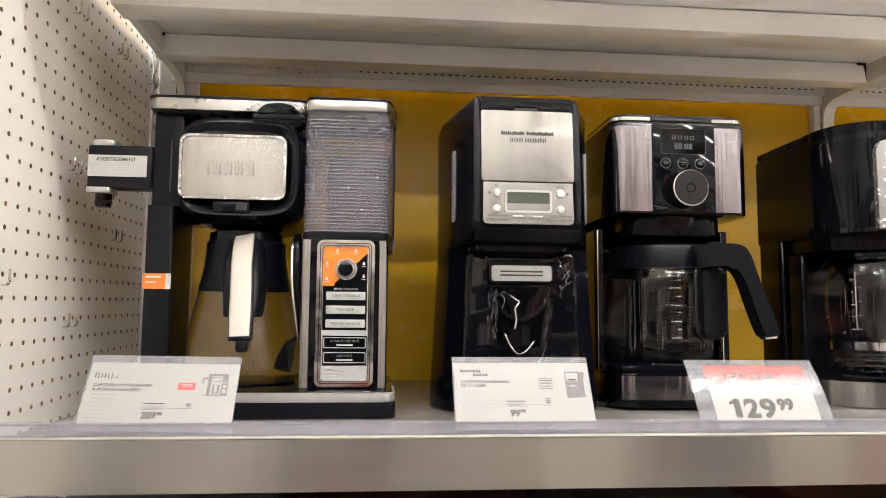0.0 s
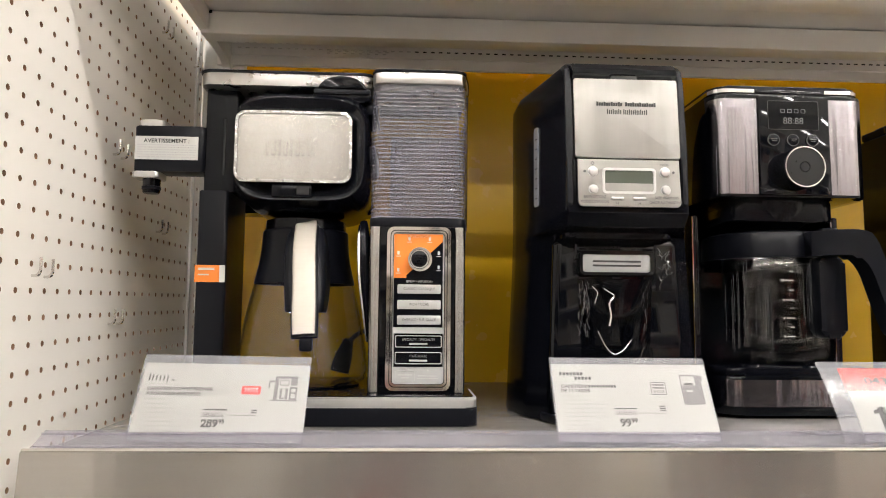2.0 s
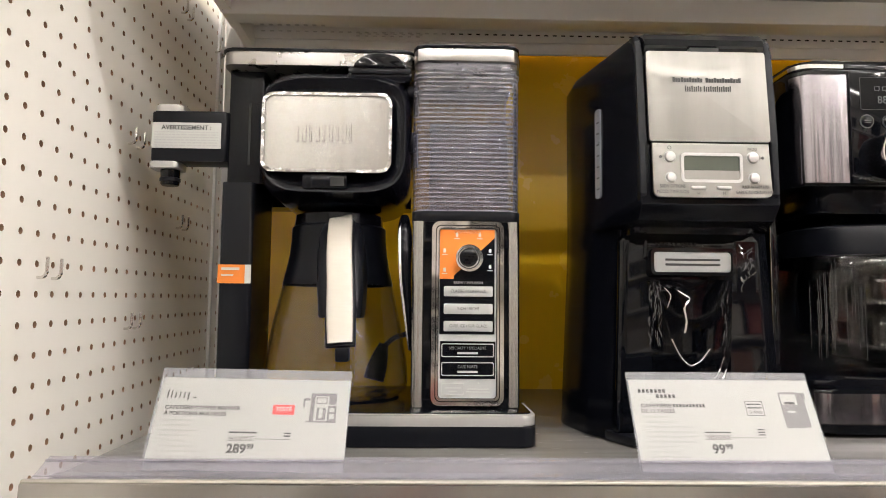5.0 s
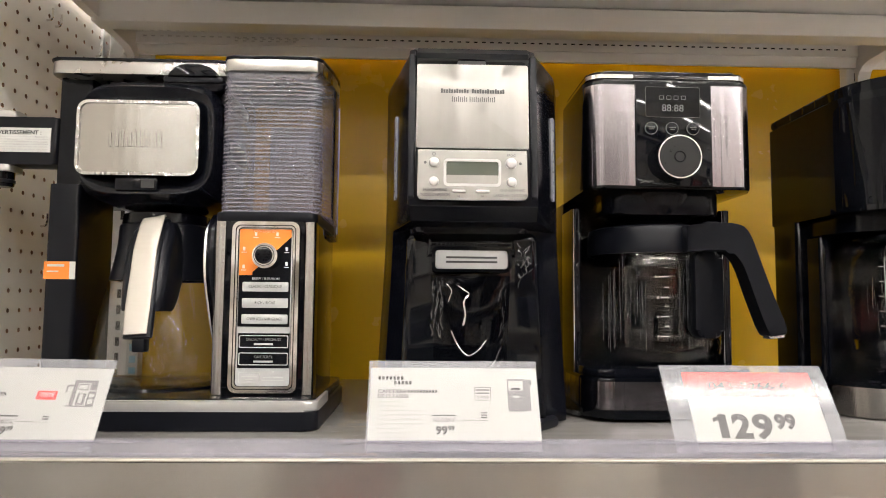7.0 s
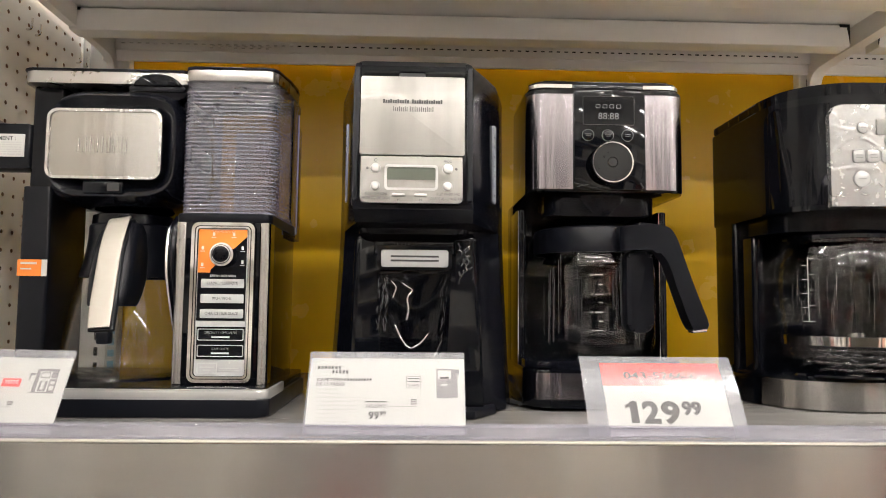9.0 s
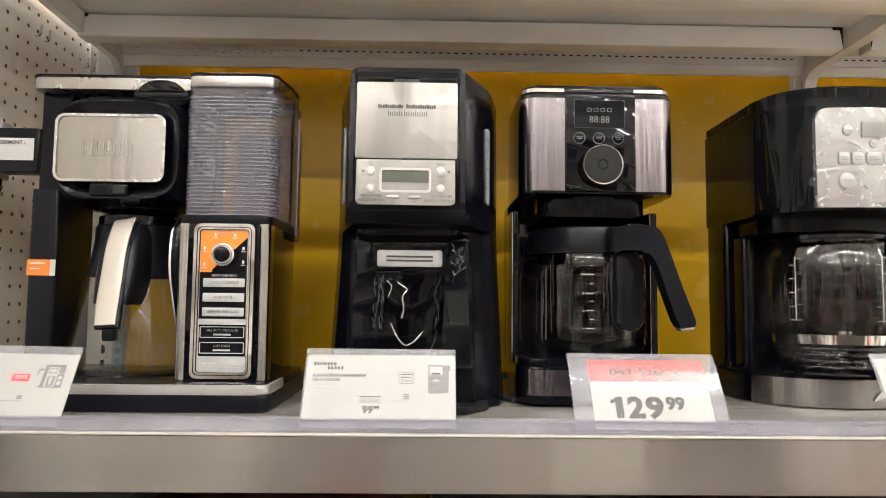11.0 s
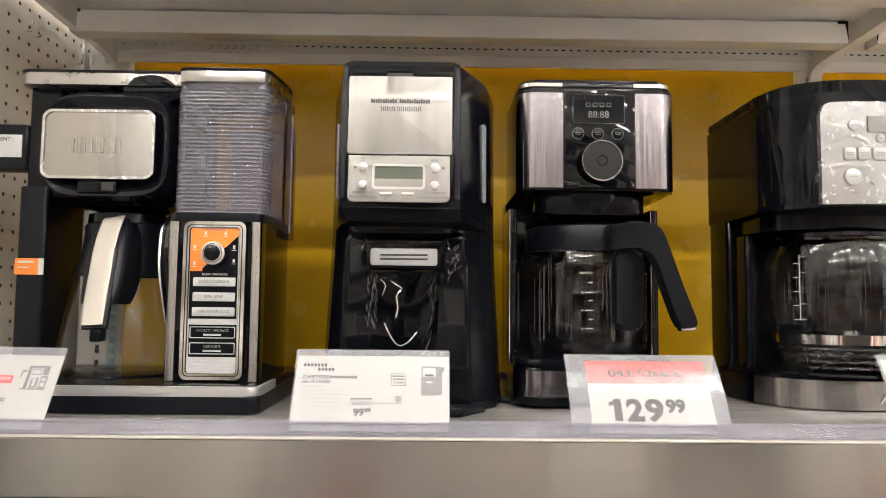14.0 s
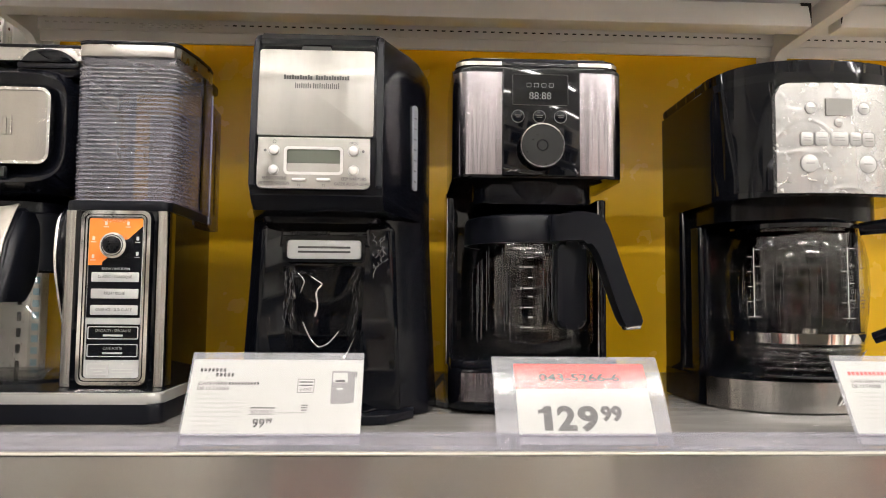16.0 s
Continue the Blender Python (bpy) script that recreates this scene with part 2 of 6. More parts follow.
def thing(name, x, y, z, label, category, group="", kind=""):
    """An Empty at the thing's base; the parts made after it are set from there."""
    global BASE
    ob = new(name)
    ob.empty_display_size = 0.02
    ob.location = (x, y, z)
    BASE = Vector((x, y, z))
    return tagged(ob, label, category, group, kind)


def finish(me, sharp=32):
    me.polygons.foreach_set("use_smooth", [True] * len(me.polygons))
    me.set_sharp_from_angle(angle=radians(sharp))


def part(name, bm, material, parent, label="", sharp=24):
    """One mesh object under a thing or a part. The bmesh is in world places."""
    bmesh.ops.recalc_face_normals(bm, faces=bm.faces)
    bm.transform(Matrix.Translation(-BASE))
    me = bpy.data.meshes.new(name)
    bm.to_mesh(me)
    bm.free()
    me.materials.append(material)
    finish(me, sharp)
    ob = new(name, me)
    ob.parent = parent
    return tagged(ob, label)


def solid(name, bm, material, label, category, kind="", group="", sharp=24):
    """A thing of one mesh, or a piece of the setting, in world places."""
    bmesh.ops.recalc_face_normals(bm, faces=bm.faces)
    me = bpy.data.meshes.new(name)
    bm.to_mesh(me)
    bm.free()
    me.materials.append(material)
    finish(me, sharp)
    return tagged(new(name, me), label, category, group, kind)


def soften(bm, w, seg=2, geom=None, angle=0.5):
    edges = [e for e in (geom or bm.edges) if len(e.link_faces) == 2 and e.calc_face_angle(0) > angle]
    if edges and w > 0:
        bmesh.ops.bevel(bm, geom=edges, offset=w, segments=seg, profile=0.5, affect="EDGES", clamp_overlap=True)


def box(x0, x1, y0, y1, z0, z1, bev=0.0, seg=2, bm=None):
    b = bmesh.new()
    bmesh.ops.create_cube(b, size=1, matrix=Matrix.Translation(((x0 + x1) / 2, (y0 + y1) / 2, (z0 + z1) / 2))
                          @ Matrix.Diagonal((x1 - x0, y1 - y0, z1 - z0, 1)))
    soften(b, bev, seg)
    return join(bm, b)


def join(bm, b):
    if bm is None:
        return b
    me = bpy.data.meshes.new("scratch")
    b.to_mesh(me)
    b.free()
    bm.from_mesh(me)
    bpy.data.meshes.remove(me)
    return bm


def rr(a0, a1, b0, b1, r, n=6, corners=(1, 1, 1, 1)):
    """A rounded rectangle as a list of (a, b), counter-clockwise from the low corner."""
    pts = []
    for (ca, cb, s), k in zip(((a0 + r, b0 + r, 180), (a1 - r, b0 + r, 270), (a1 - r, b1 - r, 0), (a0 + r, b1 - r, 90)), corners):
        if not k:
            pts.append({180: (a0, b0), 270: (a1, b0), 0: (a1, b1), 90: (a0, b1)}[s])
            continue
        for i in range(n + 1):
            t = radians(s + 90 * i / n)
            pts.append((ca + r * math.cos(t), cb + r * math.sin(t)))
    return pts


def prism(outline, axis, lo, hi, bev=0.0, seg=2, bm=None, cap_only=True):
    """An outline in the other two axes, drawn out along one axis, with its cap edges rounded."""
    b = bmesh.new()

    def place(p, h):
        return {"z": (p[0], p[1], h), "y": (p[0], h, p[1]), "x": (h, p[0], p[1])}[axis]
    low = [b.verts.new(place(p, lo)) for p in outline]
    top = [b.verts.new(place(p, hi)) for p in outline]
    k = len(outline)
    caps = [b.faces.new(low[::-1]), b.faces.new(top)]
    for i in range(k):
        b.faces.new((low[i], low[(i + 1) % k], top[(i + 1) % k], top[i]))
    if bev:
        edges = list({e for f in caps for e in f.edges})
        bmesh.ops.bevel(b, geom=edges, offset=bev, segments=seg, profile=0.5, affect="EDGES", clamp_overlap=True)
    return join(bm, b)


def loft(rows, bm=None):
    """Rounded rectangles (z, x0, x1, y0, y1, r) one above the other, skinned and capped."""
    b = bmesh.new()
    loops = [[b.verts.new((x, y, z)) for x, y in rr(x0, x1, y0, y1, r, 5)] for z, x0, x1, y0, y1, r in rows]
    for p, q in zip(loops, loops[1:]):
        for i in range(len(p)):
            j = (i + 1) % len(p)
            b.faces.new((p[i], p[j], q[j], q[i]))
    b.faces.new(loops[0][::-1])
    b.faces.new(loops[-1])
    return join(bm, b)


def ring(outer, inner, axis, lo, hi, bm=None, bev=0.0):
    """A frame between two outlines of as many points."""
    b = bmesh.new()

    def place(p, h):
        return {"z": (p[0], p[1], h), "y": (p[0], h, p[1]), "x": (h, p[0], p[1])}[axis]
    rows = [[b.verts.new(place(p, h)) for p in o] for o, h in ((outer, lo), (outer, hi), (inner, hi), (inner, lo))]
    k = len(outer)
    for a in range(4):
        c = rows[(a + 1) % 4]
        for i in range(k):
            b.faces.new((rows[a][i], rows[a][(i + 1) % k], c[(i + 1) % k], c[i]))
    soften(b, bev, 3, angle=1.2)
    return join(bm, b)


def lathe(profile, cx, cy, n=48, bm=None, closed=False):
    """A profile of (radius, z), turned about an upright axis."""
    b = bmesh.new()
    rows = []
    for r, z in profile:
        if r < 1e-5:
            rows.append([b.verts.new((cx, cy, z))])
        else:
            rows.append([b.verts.new((cx + r * math.cos(2 * math.pi * i / n), cy + r * math.sin(2 * math.pi * i / n), z)) for i in range(n)])
    pairs = list(zip(rows, rows[1:])) + ([(rows[-1], rows[0])] if closed else [])
    for p, q in pairs:
        for i in range(n):
            j = (i + 1) % n
            if len(p) == 1 and len(q) > 1:
                b.faces.new((p[0], q[j], q[i]))
            elif len(q) == 1 and len(p) > 1:
                b.faces.new((p[i], p[j], q[0]))
            elif len(p) > 1:
                b.faces.new((p[i], p[j], q[j], q[i]))
    return join(bm, b)


def disc(cx, cz, r, y_front, y_back, n=32, bev=0.0, bm=None):
    """A round boss on a face that looks towards -y."""
    return prism([(cx + r * math.cos(2 * math.pi * i / n), cz + r * math.sin(2 * math.pi * i / n)) for i in range(n)], "y", y_front, y_back,
                 bev, 2, bm)


def smooth_path(pts, steps=6):
    out = []
    for i in range(len(pts) - 1):
        p = [Vector(pts[max(0, min(len(pts) - 1, i + k))]) for k in (-1, 0, 1, 2)]
        for s in range(steps):
            t = s / steps
            out.append(0.5 * (2 * p[1] + (p[2] - p[0]) * t + (2 * p[0] - 5 * p[1] + 4 * p[2] - p[3]) * t * t
                              + (3 * p[1] - p[0] - 3 * p[2] + p[3]) * t ** 3))
    return out + [Vector(pts[-1])]


def sweep(pts, sizes, n=14, steps=6, bm=None, flat=Vector((0, 1, 0))):
    """A rounded bar along a smooth path; sizes: (half width, half depth) at each given point."""
    b = bmesh.new()
    path = smooth_path(pts, steps)
    sz = smooth_path([(a, c, 0) for a, c in sizes], steps)
    rows = []
    for i, p in enumerate(path):
        d = (path[min(i + 1, len(path) - 1)] - path[max(i - 1, 0)]).normalized()
        side = d.cross(flat)
        side = side.normalized() if side.length > 1e-4 else Vector((1, 0, 0))
        up = side.cross(d).normalized()
        row = []
        for k in range(n):
            t = 2 * math.pi * k / n
            c, s = math.cos(t), math.sin(t)
            e = 0.55
            c, s = math.copysign(abs(c) ** e, c), math.copysign(abs(s) ** e, s)
            row.append(b.verts.new(p + side * (sz[i].x * c) + up * (sz[i].y * s)))
        rows.append(row)
    for p, q in zip(rows, rows[1:]):
        for k in range(n):
            b.faces.new((p[k], p[(k + 1) % n], q[(k + 1) % n], q[k]))
    b.faces.new(rows[0][::-1])
    b.faces.new(rows[-1])
    return join(bm, b)


def wire(pts, r, n=8, steps=5, bm=None):
    return sweep(pts, [(r, r)] * len(pts), n, steps, bm, Vector((0.31, 0.17, 0.93)))


TEXTS = []


def creases(name, spec, place, parent, label="", seed=1, material=None, wave=0.18, curl=0.5):
    """Short wavy tubes, as folds of clear film and as modelled glints: spec holds (centre a, centre b, half length,
    direction, radius), place turns (a, b) into a point.
    """
    rnd = random.Random(seed)
    b = None
    for a, c, h, ang, r in spec:
        pts = []
        bend = rnd.uniform(-curl, curl)
        for k in range(5):
            u = k / 2 - 1
            g = ang + bend * u
            wob = rnd.uniform(-wave, wave) * h
            pts.append(Vector(place(a + h * u * math.cos(g) - wob * math.sin(g), c + h * u * math.sin(g) + wob * math.cos(g))))
        b = wire(pts, r, 5, 2, b)
    return tagged(part(name, b, material or M_CREASE, parent, label, 80), kind="stuff")


def words(text, m, size, material, parent, align="LEFT", squeeze=1.0, name="lettering", bold=0.0, width=0.0):
    """Printed words in the built-in font: m sets the line's start, with x along it and y up."""
    c = bpy.data.curves.new(name, "FONT")
    c.body, c.size, c.align_x, c.extrude, c.offset = text, size, align, 0.00008, bold
    c.resolution_u = 3
    TEXTS.append((c, Matrix.Translation(-BASE) @ m @ Matrix.Diagonal((squeeze, 1, 1, 1)), material, parent, name, width, align))


def set_words():
    made = []
    for c, m, material, parent, name, width, align in TEXTS:
        made.append(new(name + "_draft", c))
    dg = bpy.context.evaluated_depsgraph_get()
    for draft, (c, m, material, parent, name, width, align) in zip(made, TEXTS):
        me = bpy.data.meshes.new_from_object(draft.evaluated_get(dg))
        if width:
            xs = [v.co.x for v in me.vertices]
            k = width / (max(xs) - min(xs))
            me.transform(Matrix.Diagonal((k, 1, 1, 1)) @ Matrix.Translation((-min(xs) if align == "LEFT" else -(max(xs) + min(xs)) / 2, 0, 0)))
        me.transform(m)
        me.materials.clear()
        me.materials.append(material)
        ob = new(name, me)
        ob.parent = parent
    for draft in made:
        bpy.data.objects.remove(draft)
    for c, *_ in TEXTS:
        bpy.data.curves.remove(c)


def front(x, y, z):
    """A place for words on a face that looks towards -y."""
    return pose(x, y, z, 90)


# ---- setting ----
X_PEG, Y_BACK, Z_DECK = -0.403, 1.29, 1.254
# Shelving runs on unseen past the right, to block side light.
X_RIGHT = 3.60


def pegboard():
    """A board with holes about an inch apart, skewed to fit the camera's view, 6 mm thick, and dark board behind its
    holes.
    """
    p, q, r = 0.0254, 0.0257, 0.0031
    y0, z0 = 0.6756 - 13 * p - p / 2, 1.5882 - 25 * q - q / 2
    # Skew of the hole grid, fitted with the taller pitch q to the view.
    lean, rise = -0.043, 0.016
    ny, nz = 38, 46
    verts, faces = [], []
    grid = {}

    def corner(i, j):
        if (i, j) not in grid:
            grid[i, j] = len(verts)
            verts.append((X_PEG, y0 + i * p + lean * (z0 + j * q - 1.588), z0 + j * q + rise * (y0 + i * p - 0.676)))
        return grid[i, j]
    for i in range(ny):
        for j in range(nz):
            cy = y0 + (i + 0.5) * p + lean * (z0 + (j + 0.5) * q - 1.588)
            cz = z0 + (j + 0.5) * q + rise * (y0 + (i + 0.5) * p - 0.676)
            c = [corner(i + 1, j + 1), corner(i, j + 1), corner(i, j), corner(i + 1, j)]
            s = len(verts)
            for depth in (0, 0.006):
                for a in range(8):
                    t = radians(22.5 + 45 * a)
                    verts.append((X_PEG - depth, cy + r * math.cos(t), cz + r * math.sin(t)))
            h = list(range(s, s + 8))
            deep = list(range(s + 8, s + 16))
            for a in range(4):
                faces.append((c[a], h[(2 * a + 1) % 8], h[2 * a]))
                faces.append((c[a], c[(a + 1) % 4], h[(2 * a + 2) % 8], h[2 * a + 1]))
            for a in range(8):
                faces.append((h[a], h[(a + 1) % 8], deep[(a + 1) % 8], deep[a]))
    me = bpy.data.meshes.new("wall_pegboard")
    me.from_pydata(verts, [], faces)
    me.materials.append(M_PEG)
    me.materials.append(M_PEGBACK)
    me.polygons.foreach_set("material_index", [1 if k % 16 >= 8 else 0 for k in range(len(faces))])
    b = bmesh.new()
    b.from_mesh(me)
    bmesh.ops.recalc_face_normals(b, faces=b.faces)
    b.to_mesh(me)
    b.free()
    wall = tagged(new("wall_pegboard", me), "cream-white perforated pegboard end panel of the shelving", "wall", kind="structure")
    solid("wall_pegboard_core", box(X_PEG - 0.03, X_PEG - 0.0062, y0, y0 + ny * p, z0, z0 + nz * q), M_PEGBACK,
          "brown hardboard behind the holes of the pegboard", "wall", "structure")
    return wall


pegboard()
solid("trim_pegboard", box(X_PEG - 0.03, X_PEG + 0.004, 1.254, 1.262, 0.9, 2.2, 0.001), M_UPRIGHT, "pale steel edge strip behind the pegboard", "trim",
      "structure")
solid("wall_back", box(-0.336, X_RIGHT, Y_BACK, Y_BACK + 0.02, 0.1, 2.2), M_YELLOW, "glossy mustard-yellow back panel of the shelving", "wall",
      "structure")


def upright(name, x0, x1):
    post = solid(name, prism(rr(x0, x1, 1.272, 1.31, 0.003, 3), "z", 0.0, 2.2), M_UPRIGHT, "white steel upright with a column of slots", "upright",
                 "structure")
    b = bmesh.new()
    for i in range(60):
        z = 1.0 + i * 0.0254
        box((x0 + x1) / 2 - 0.003, (x0 + x1) / 2 + 0.003, 1.2705, 1.2735, z, z + 0.014, bm=b)
    s = solid("slots", b, M_SLOT, "", "")
    s.parent = post
    tagged(s, kind="stuff")
    return post


upright("upright_1", -0.396, -0.328)
upright("upright_2", 0.847, 0.880)
# a strip of blue and white tape on the first upright
tape = thing("tape_strip", -0.336, 1.270, 1.257, "blue and white tape stuck down the steel upright", "tape")
for i in range(15):
    part("dash", box(-0.341, -0.331, 1.2688, 1.2698, 1.260 + i * 0.0185, 1.271 + i * 0.0185), M_BLUE, tape)
part("backing", box(-0.346, -0.3285, 1.2698, 1.2706, 1.257, 1.540), M_WHITE, tape)


def upper_shelf(x0, x1, first):
    """A steel shelf seen from below: pan, front lip, two folded stiffeners and a perforated rear flange."""
    sh = thing("shelf_upper", (x0 + x1) / 2, 1.0, 1.82, "white steel shelf with folded stiffeners under it, seen from below", "shelf",
               "steel shelves", "structure")
    part("pan", box(x0 - (0.014 if first else 0), x1, 0.765, 1.268, 1.819, 1.826), M_STEEL, sh)
    part("front_lip", prism([(0.765, 1.800), (0.772, 1.800), (0.772, 1.819), (0.779, 1.819), (0.779, 1.8265), (0.757, 1.8265), (0.757, 1.80)], "x", x0, x1),
         M_STEEL, sh)
    for y in (0.946, 1.127):
        b = box(x0 + 0.012, x1 - 0.012, y, y + (0.034 if y > 1 else 0.052), 1.781, 1.8165, 0.0025)
        st = part("stiffener", b, M_STEEL, sh)
        h = disc(0, 0, 0.0035, 0, 0.001, 14)
        bmesh.ops.rotate(h, verts=h.verts, cent=(0, 0, 0), matrix=Matrix.Rotation(radians(90), 3, "X"))
        h2 = h.copy()
        bmesh.ops.translate(h, verts=h.verts, vec=(x0 + 0.032, y + 0.027, 1.7812))
        bmesh.ops.translate(h2, verts=h2.verts, vec=(x1 - 0.032, y + 0.027, 1.7812))
        part("hole", h, M_SLOT, st)
        part("hole", h2, M_SLOT, st)
        for xa, d in ((x0 + 0.0125, 1), (x1 - 0.0125, -1)):
            n0, n1 = sorted((xa, xa + d * 0.016))
            m0, m1 = sorted((xa, xa + d * 0.0045))
            part("end_notch", join(box(n0, n1, y - 0.0006, y + 0.003, 1.8120, 1.8168), prism([(m0, 1.8122), (m1, 1.8122), (m0 if d > 0 else m1, 1.786)], "y", y - 0.0006, y + 0.003)), M_SLOT, st)
    rail = part("rear_flange", prism([(1.258, 1.7995), (1.258, 1.8188), (1.272, 1.8188), (1.272, 1.7835), (1.266, 1.7835), (1.266, 1.789), (1.2635, 1.7995)],
                                     "x", x0, x1), M_STEEL, sh)
    # Chrome slips on the left stand in for light shining through the holes.
    holes, lit = bmesh.new(), bmesh.new()
    for i in range(min(130, int((x1 - x0 - 0.05) / 0.0136))):
        x = x0 + 0.035 + i * 0.0136
        box(x, x + 0.0062, 1.2574, 1.2590, 1.8102, 1.8122, bm=lit if x < -0.04 else holes)
        if x < -0.24:
            box(x, x + 0.0060, 1.2475, 1.2535, 1.8180, 1.8192, bm=lit)
        if -0.20 < x < -0.09:
            box(x, x + 0.0055, 1.2574, 1.2584, 1.8045, 1.8062, bm=lit)
            box(x + 0.004, x + 0.0095, 1.2574, 1.2584, 1.8080, 1.8095, bm=lit)
    tagged(part("perforations", holes, M_SLOT, rail), kind="stuff")
    if first:
        tagged(part("perforations", lit, M_CHROME, rail, "chrome slips standing for light through the perforations"), kind="stuff")
    else:
        lit.free()
    return sh


upper_shelf(-0.372, 0.862, True)
upper_shelf(0.883, X_RIGHT, False)


def bracket(x, w):
    """A shelf bracket: a pressed arm that deepens in a curve towards the upright."""
    pts = [(0.775, 1.8185), (0.775, 1.803), (0.95, 1.792), (1.10, 1.787), (1.20, 1.7862), (1.235, 1.7850), (1.248, 1.7815), (1.2575, 1.7745), (1.2625, 1.7640),
           (1.2645, 1.7480), (1.2655, 1.7300), (1.272, 1.7300), (1.272, 1.8185)]
    arm = prism(pts, "x", x - w, x + w)
    soften(arm, 0.002, 2, angle=1.2)
    return solid("shelf_bracket", arm, M_STEEL, "white pressed-steel bracket under the shelf, hooked into the upright", "bracket", "structure",
                 "shelf brackets")


bracket(-0.3545, 0.0065)
bracket(0.8715, 0.0105)


def lower_shelf():
    sh = thing("shelf_lower", 0.4, 1.0, Z_DECK, "grey steel shelf deck with a brushed metal front edge", "shelf", "steel shelves", "structure")
    part("deck", box(-0.337, X_RIGHT, 0.672, 1.270, Z_DECK - 0.02, Z_DECK, 0.0015), M_DECK, sh)
    part("fascia", prism([(0.657, 1.2125), (0.6605, 1.2125), (0.672, 1.2125), (0.672, 1.2565), (0.6695, 1.2590), (0.6655, 1.2590), (0.6615, 1.2575)], "x",
                         -0.338, X_RIGHT), M_FASCIA, sh, "brushed stainless strip along the shelf's front")
    part("lip", prism(rr(0.6640, 0.6690, 1.2572, 1.2600, 0.0013, 4), "x", -0.3385, X_RIGHT), M_CREAM, sh, "rounded bright top edge")
    return sh


lower_shelf()
# clear price rail that the tags slide into, leaning back over the shelf's edge
def price_rail():
    r = thing("price_rail", 0.4, 0.68, 1.262, "clear plastic price rail clipped along the shelf's front edge", "price rail")
    for x0, x1 in ((-0.336, 0.871), (0.873, X_RIGHT)):
        part("channel", prism([(0.6745, 1.2602), (0.6750, 1.2594), (0.6950, 1.2678), (0.6945, 1.2692)], "x", x0, x1), M_GUTTER, r)
        part("rib", prism(rr(0.6885, 0.6905, 1.2664, 1.2682, 0.0004, 2), "x", x0, x1), M_GUTTER, r)
        part("front_lip", prism([(0.6712, 1.2592), (0.6720, 1.2584), (0.6745, 1.2594), (0.6740, 1.2606)], "x", x0, x1), M_GUTTER, r)
        part("foot", box(x0, x1, 0.6950, 0.7060, 1.2542, 1.2556), M_GUTTER, r)


price_rail()


solid("floor", box(-9, 9, -9, 4, -0.1, 0.0), M_FLOOR, "pale grey vinyl store floor", "floor", "structure")
solid("ceiling", box(-9, 9, -9, 4, 4.6, 4.7), M_CEIL, "white-grey store ceiling", "ceiling", "structure")
for nm, a in (("wall_west", (-9.1, -9, -9, 4, 0, 4.6)), ("wall_east", (9, 9.1, -9, 4, 0, 4.6)), ("wall_north", (-9, 9, 4, 4.1, 0, 4.6)),
              ("wall_south", (-9, 9, -9.1, -9, 0, 4.6))):
    solid(nm, box(*a), M_WALL, "plain far wall of the store", "wall", "structure")


def opposite_aisle():
    """The shelving across the aisle, which shows only as reflections in steel and glass."""
    rnd = random.Random(11)
    y = -1.95
    # Tall back and top tier are added, unseen, to band reflections in the steel.
    solid("wall_opposite", box(-5, 6, y - 0.5, y - 0.45, 0, 2.50), M_WALL, "back of the shelving across the aisle", "wall", "structure")
    b = None
    for z in (0.12, 0.62, 1.12, 1.62, 2.02):
        b = box(-5, 6, y - 0.45, y, z - 0.03, z, bm=b)
    solid("shelf_opposite", b, M_STEEL, "white steel shelves across the aisle", "shelf", "structure")
    b = bmesh.new()
    for z in (0.12, 0.62, 1.12, 1.62, 2.02):
        x = -4.9
        while x < 5.8:
            w = rnd.uniform(0.10, 0.42)
            if rnd.random() < 0.86:
                box(x, x + w - 0.012, y - 0.42, y - rnd.uniform(0.02, 0.12), z, z + rnd.uniform(0.20, 0.36), bm=b)
            x += w
    tagged(solid("goods_opposite", b, M_AISLE, "mixed cartons on the shelving across the aisle", "boxes"), kind="stuff")


opposite_aisle()
solid("deck_below", box(-0.337, X_RIGHT, 0.68, 1.27, 0.83, 0.85), M_DECK, "grey steel shelf deck below", "shelf", "structure")


def ceiling_lamp(x, y):
    lamp = thing("ceiling_light", x, y, LAMP_Z, "white linear ceiling light with a lit diffuser", "ceiling light", "rows of ceiling lights")
    part("housing", box(x - 0.62, x + 0.62, y - 0.08, y + 0.08, LAMP_Z + 0.012, LAMP_Z + 0.07, 0.006), M_WHITE, lamp)
    part("diffuser", box(x - 0.60, x + 0.60, y - 0.06, y + 0.06, LAMP_Z, LAMP_Z + 0.011), M_TUBE, lamp)
    part("hanger", box(x - 0.004, x + 0.004, y - 0.004, y + 0.004, LAMP_Z + 0.07, 4.6), M_WHITE, lamp)


for y in LAMP_ROWS:
    for i in range(7):
        ceiling_lamp(-2.9 + i * 1.65, y)


def peg_hook(y, z):
    h = thing("peg_hook", X_PEG, y, z, "bright zinc wire hook ends poking through the pegboard", "hook", "peg hooks")
    for dy in (-0.0115, 0.0115):
        part("prong", wire([(X_PEG - 0.004, y + dy, z - 0.001), (X_PEG + 0.004, y + dy, z - 0.0015), (X_PEG + 0.0075, y + dy, z + 0.002),
                            (X_PEG + 0.008, y + dy, z + 0.009), (X_PEG + 0.008, y + dy, z + 0.016)], 0.0014), M_WIRE, h, "", 60)


for y, z in ((0.798, 1.400), (0.974, 1.352), (0.963, 1.556), (1.118, 1.480), (0.955, 1.766), (1.105, 1.768), (1.253, 1.770)):
    peg_hook(y, z)


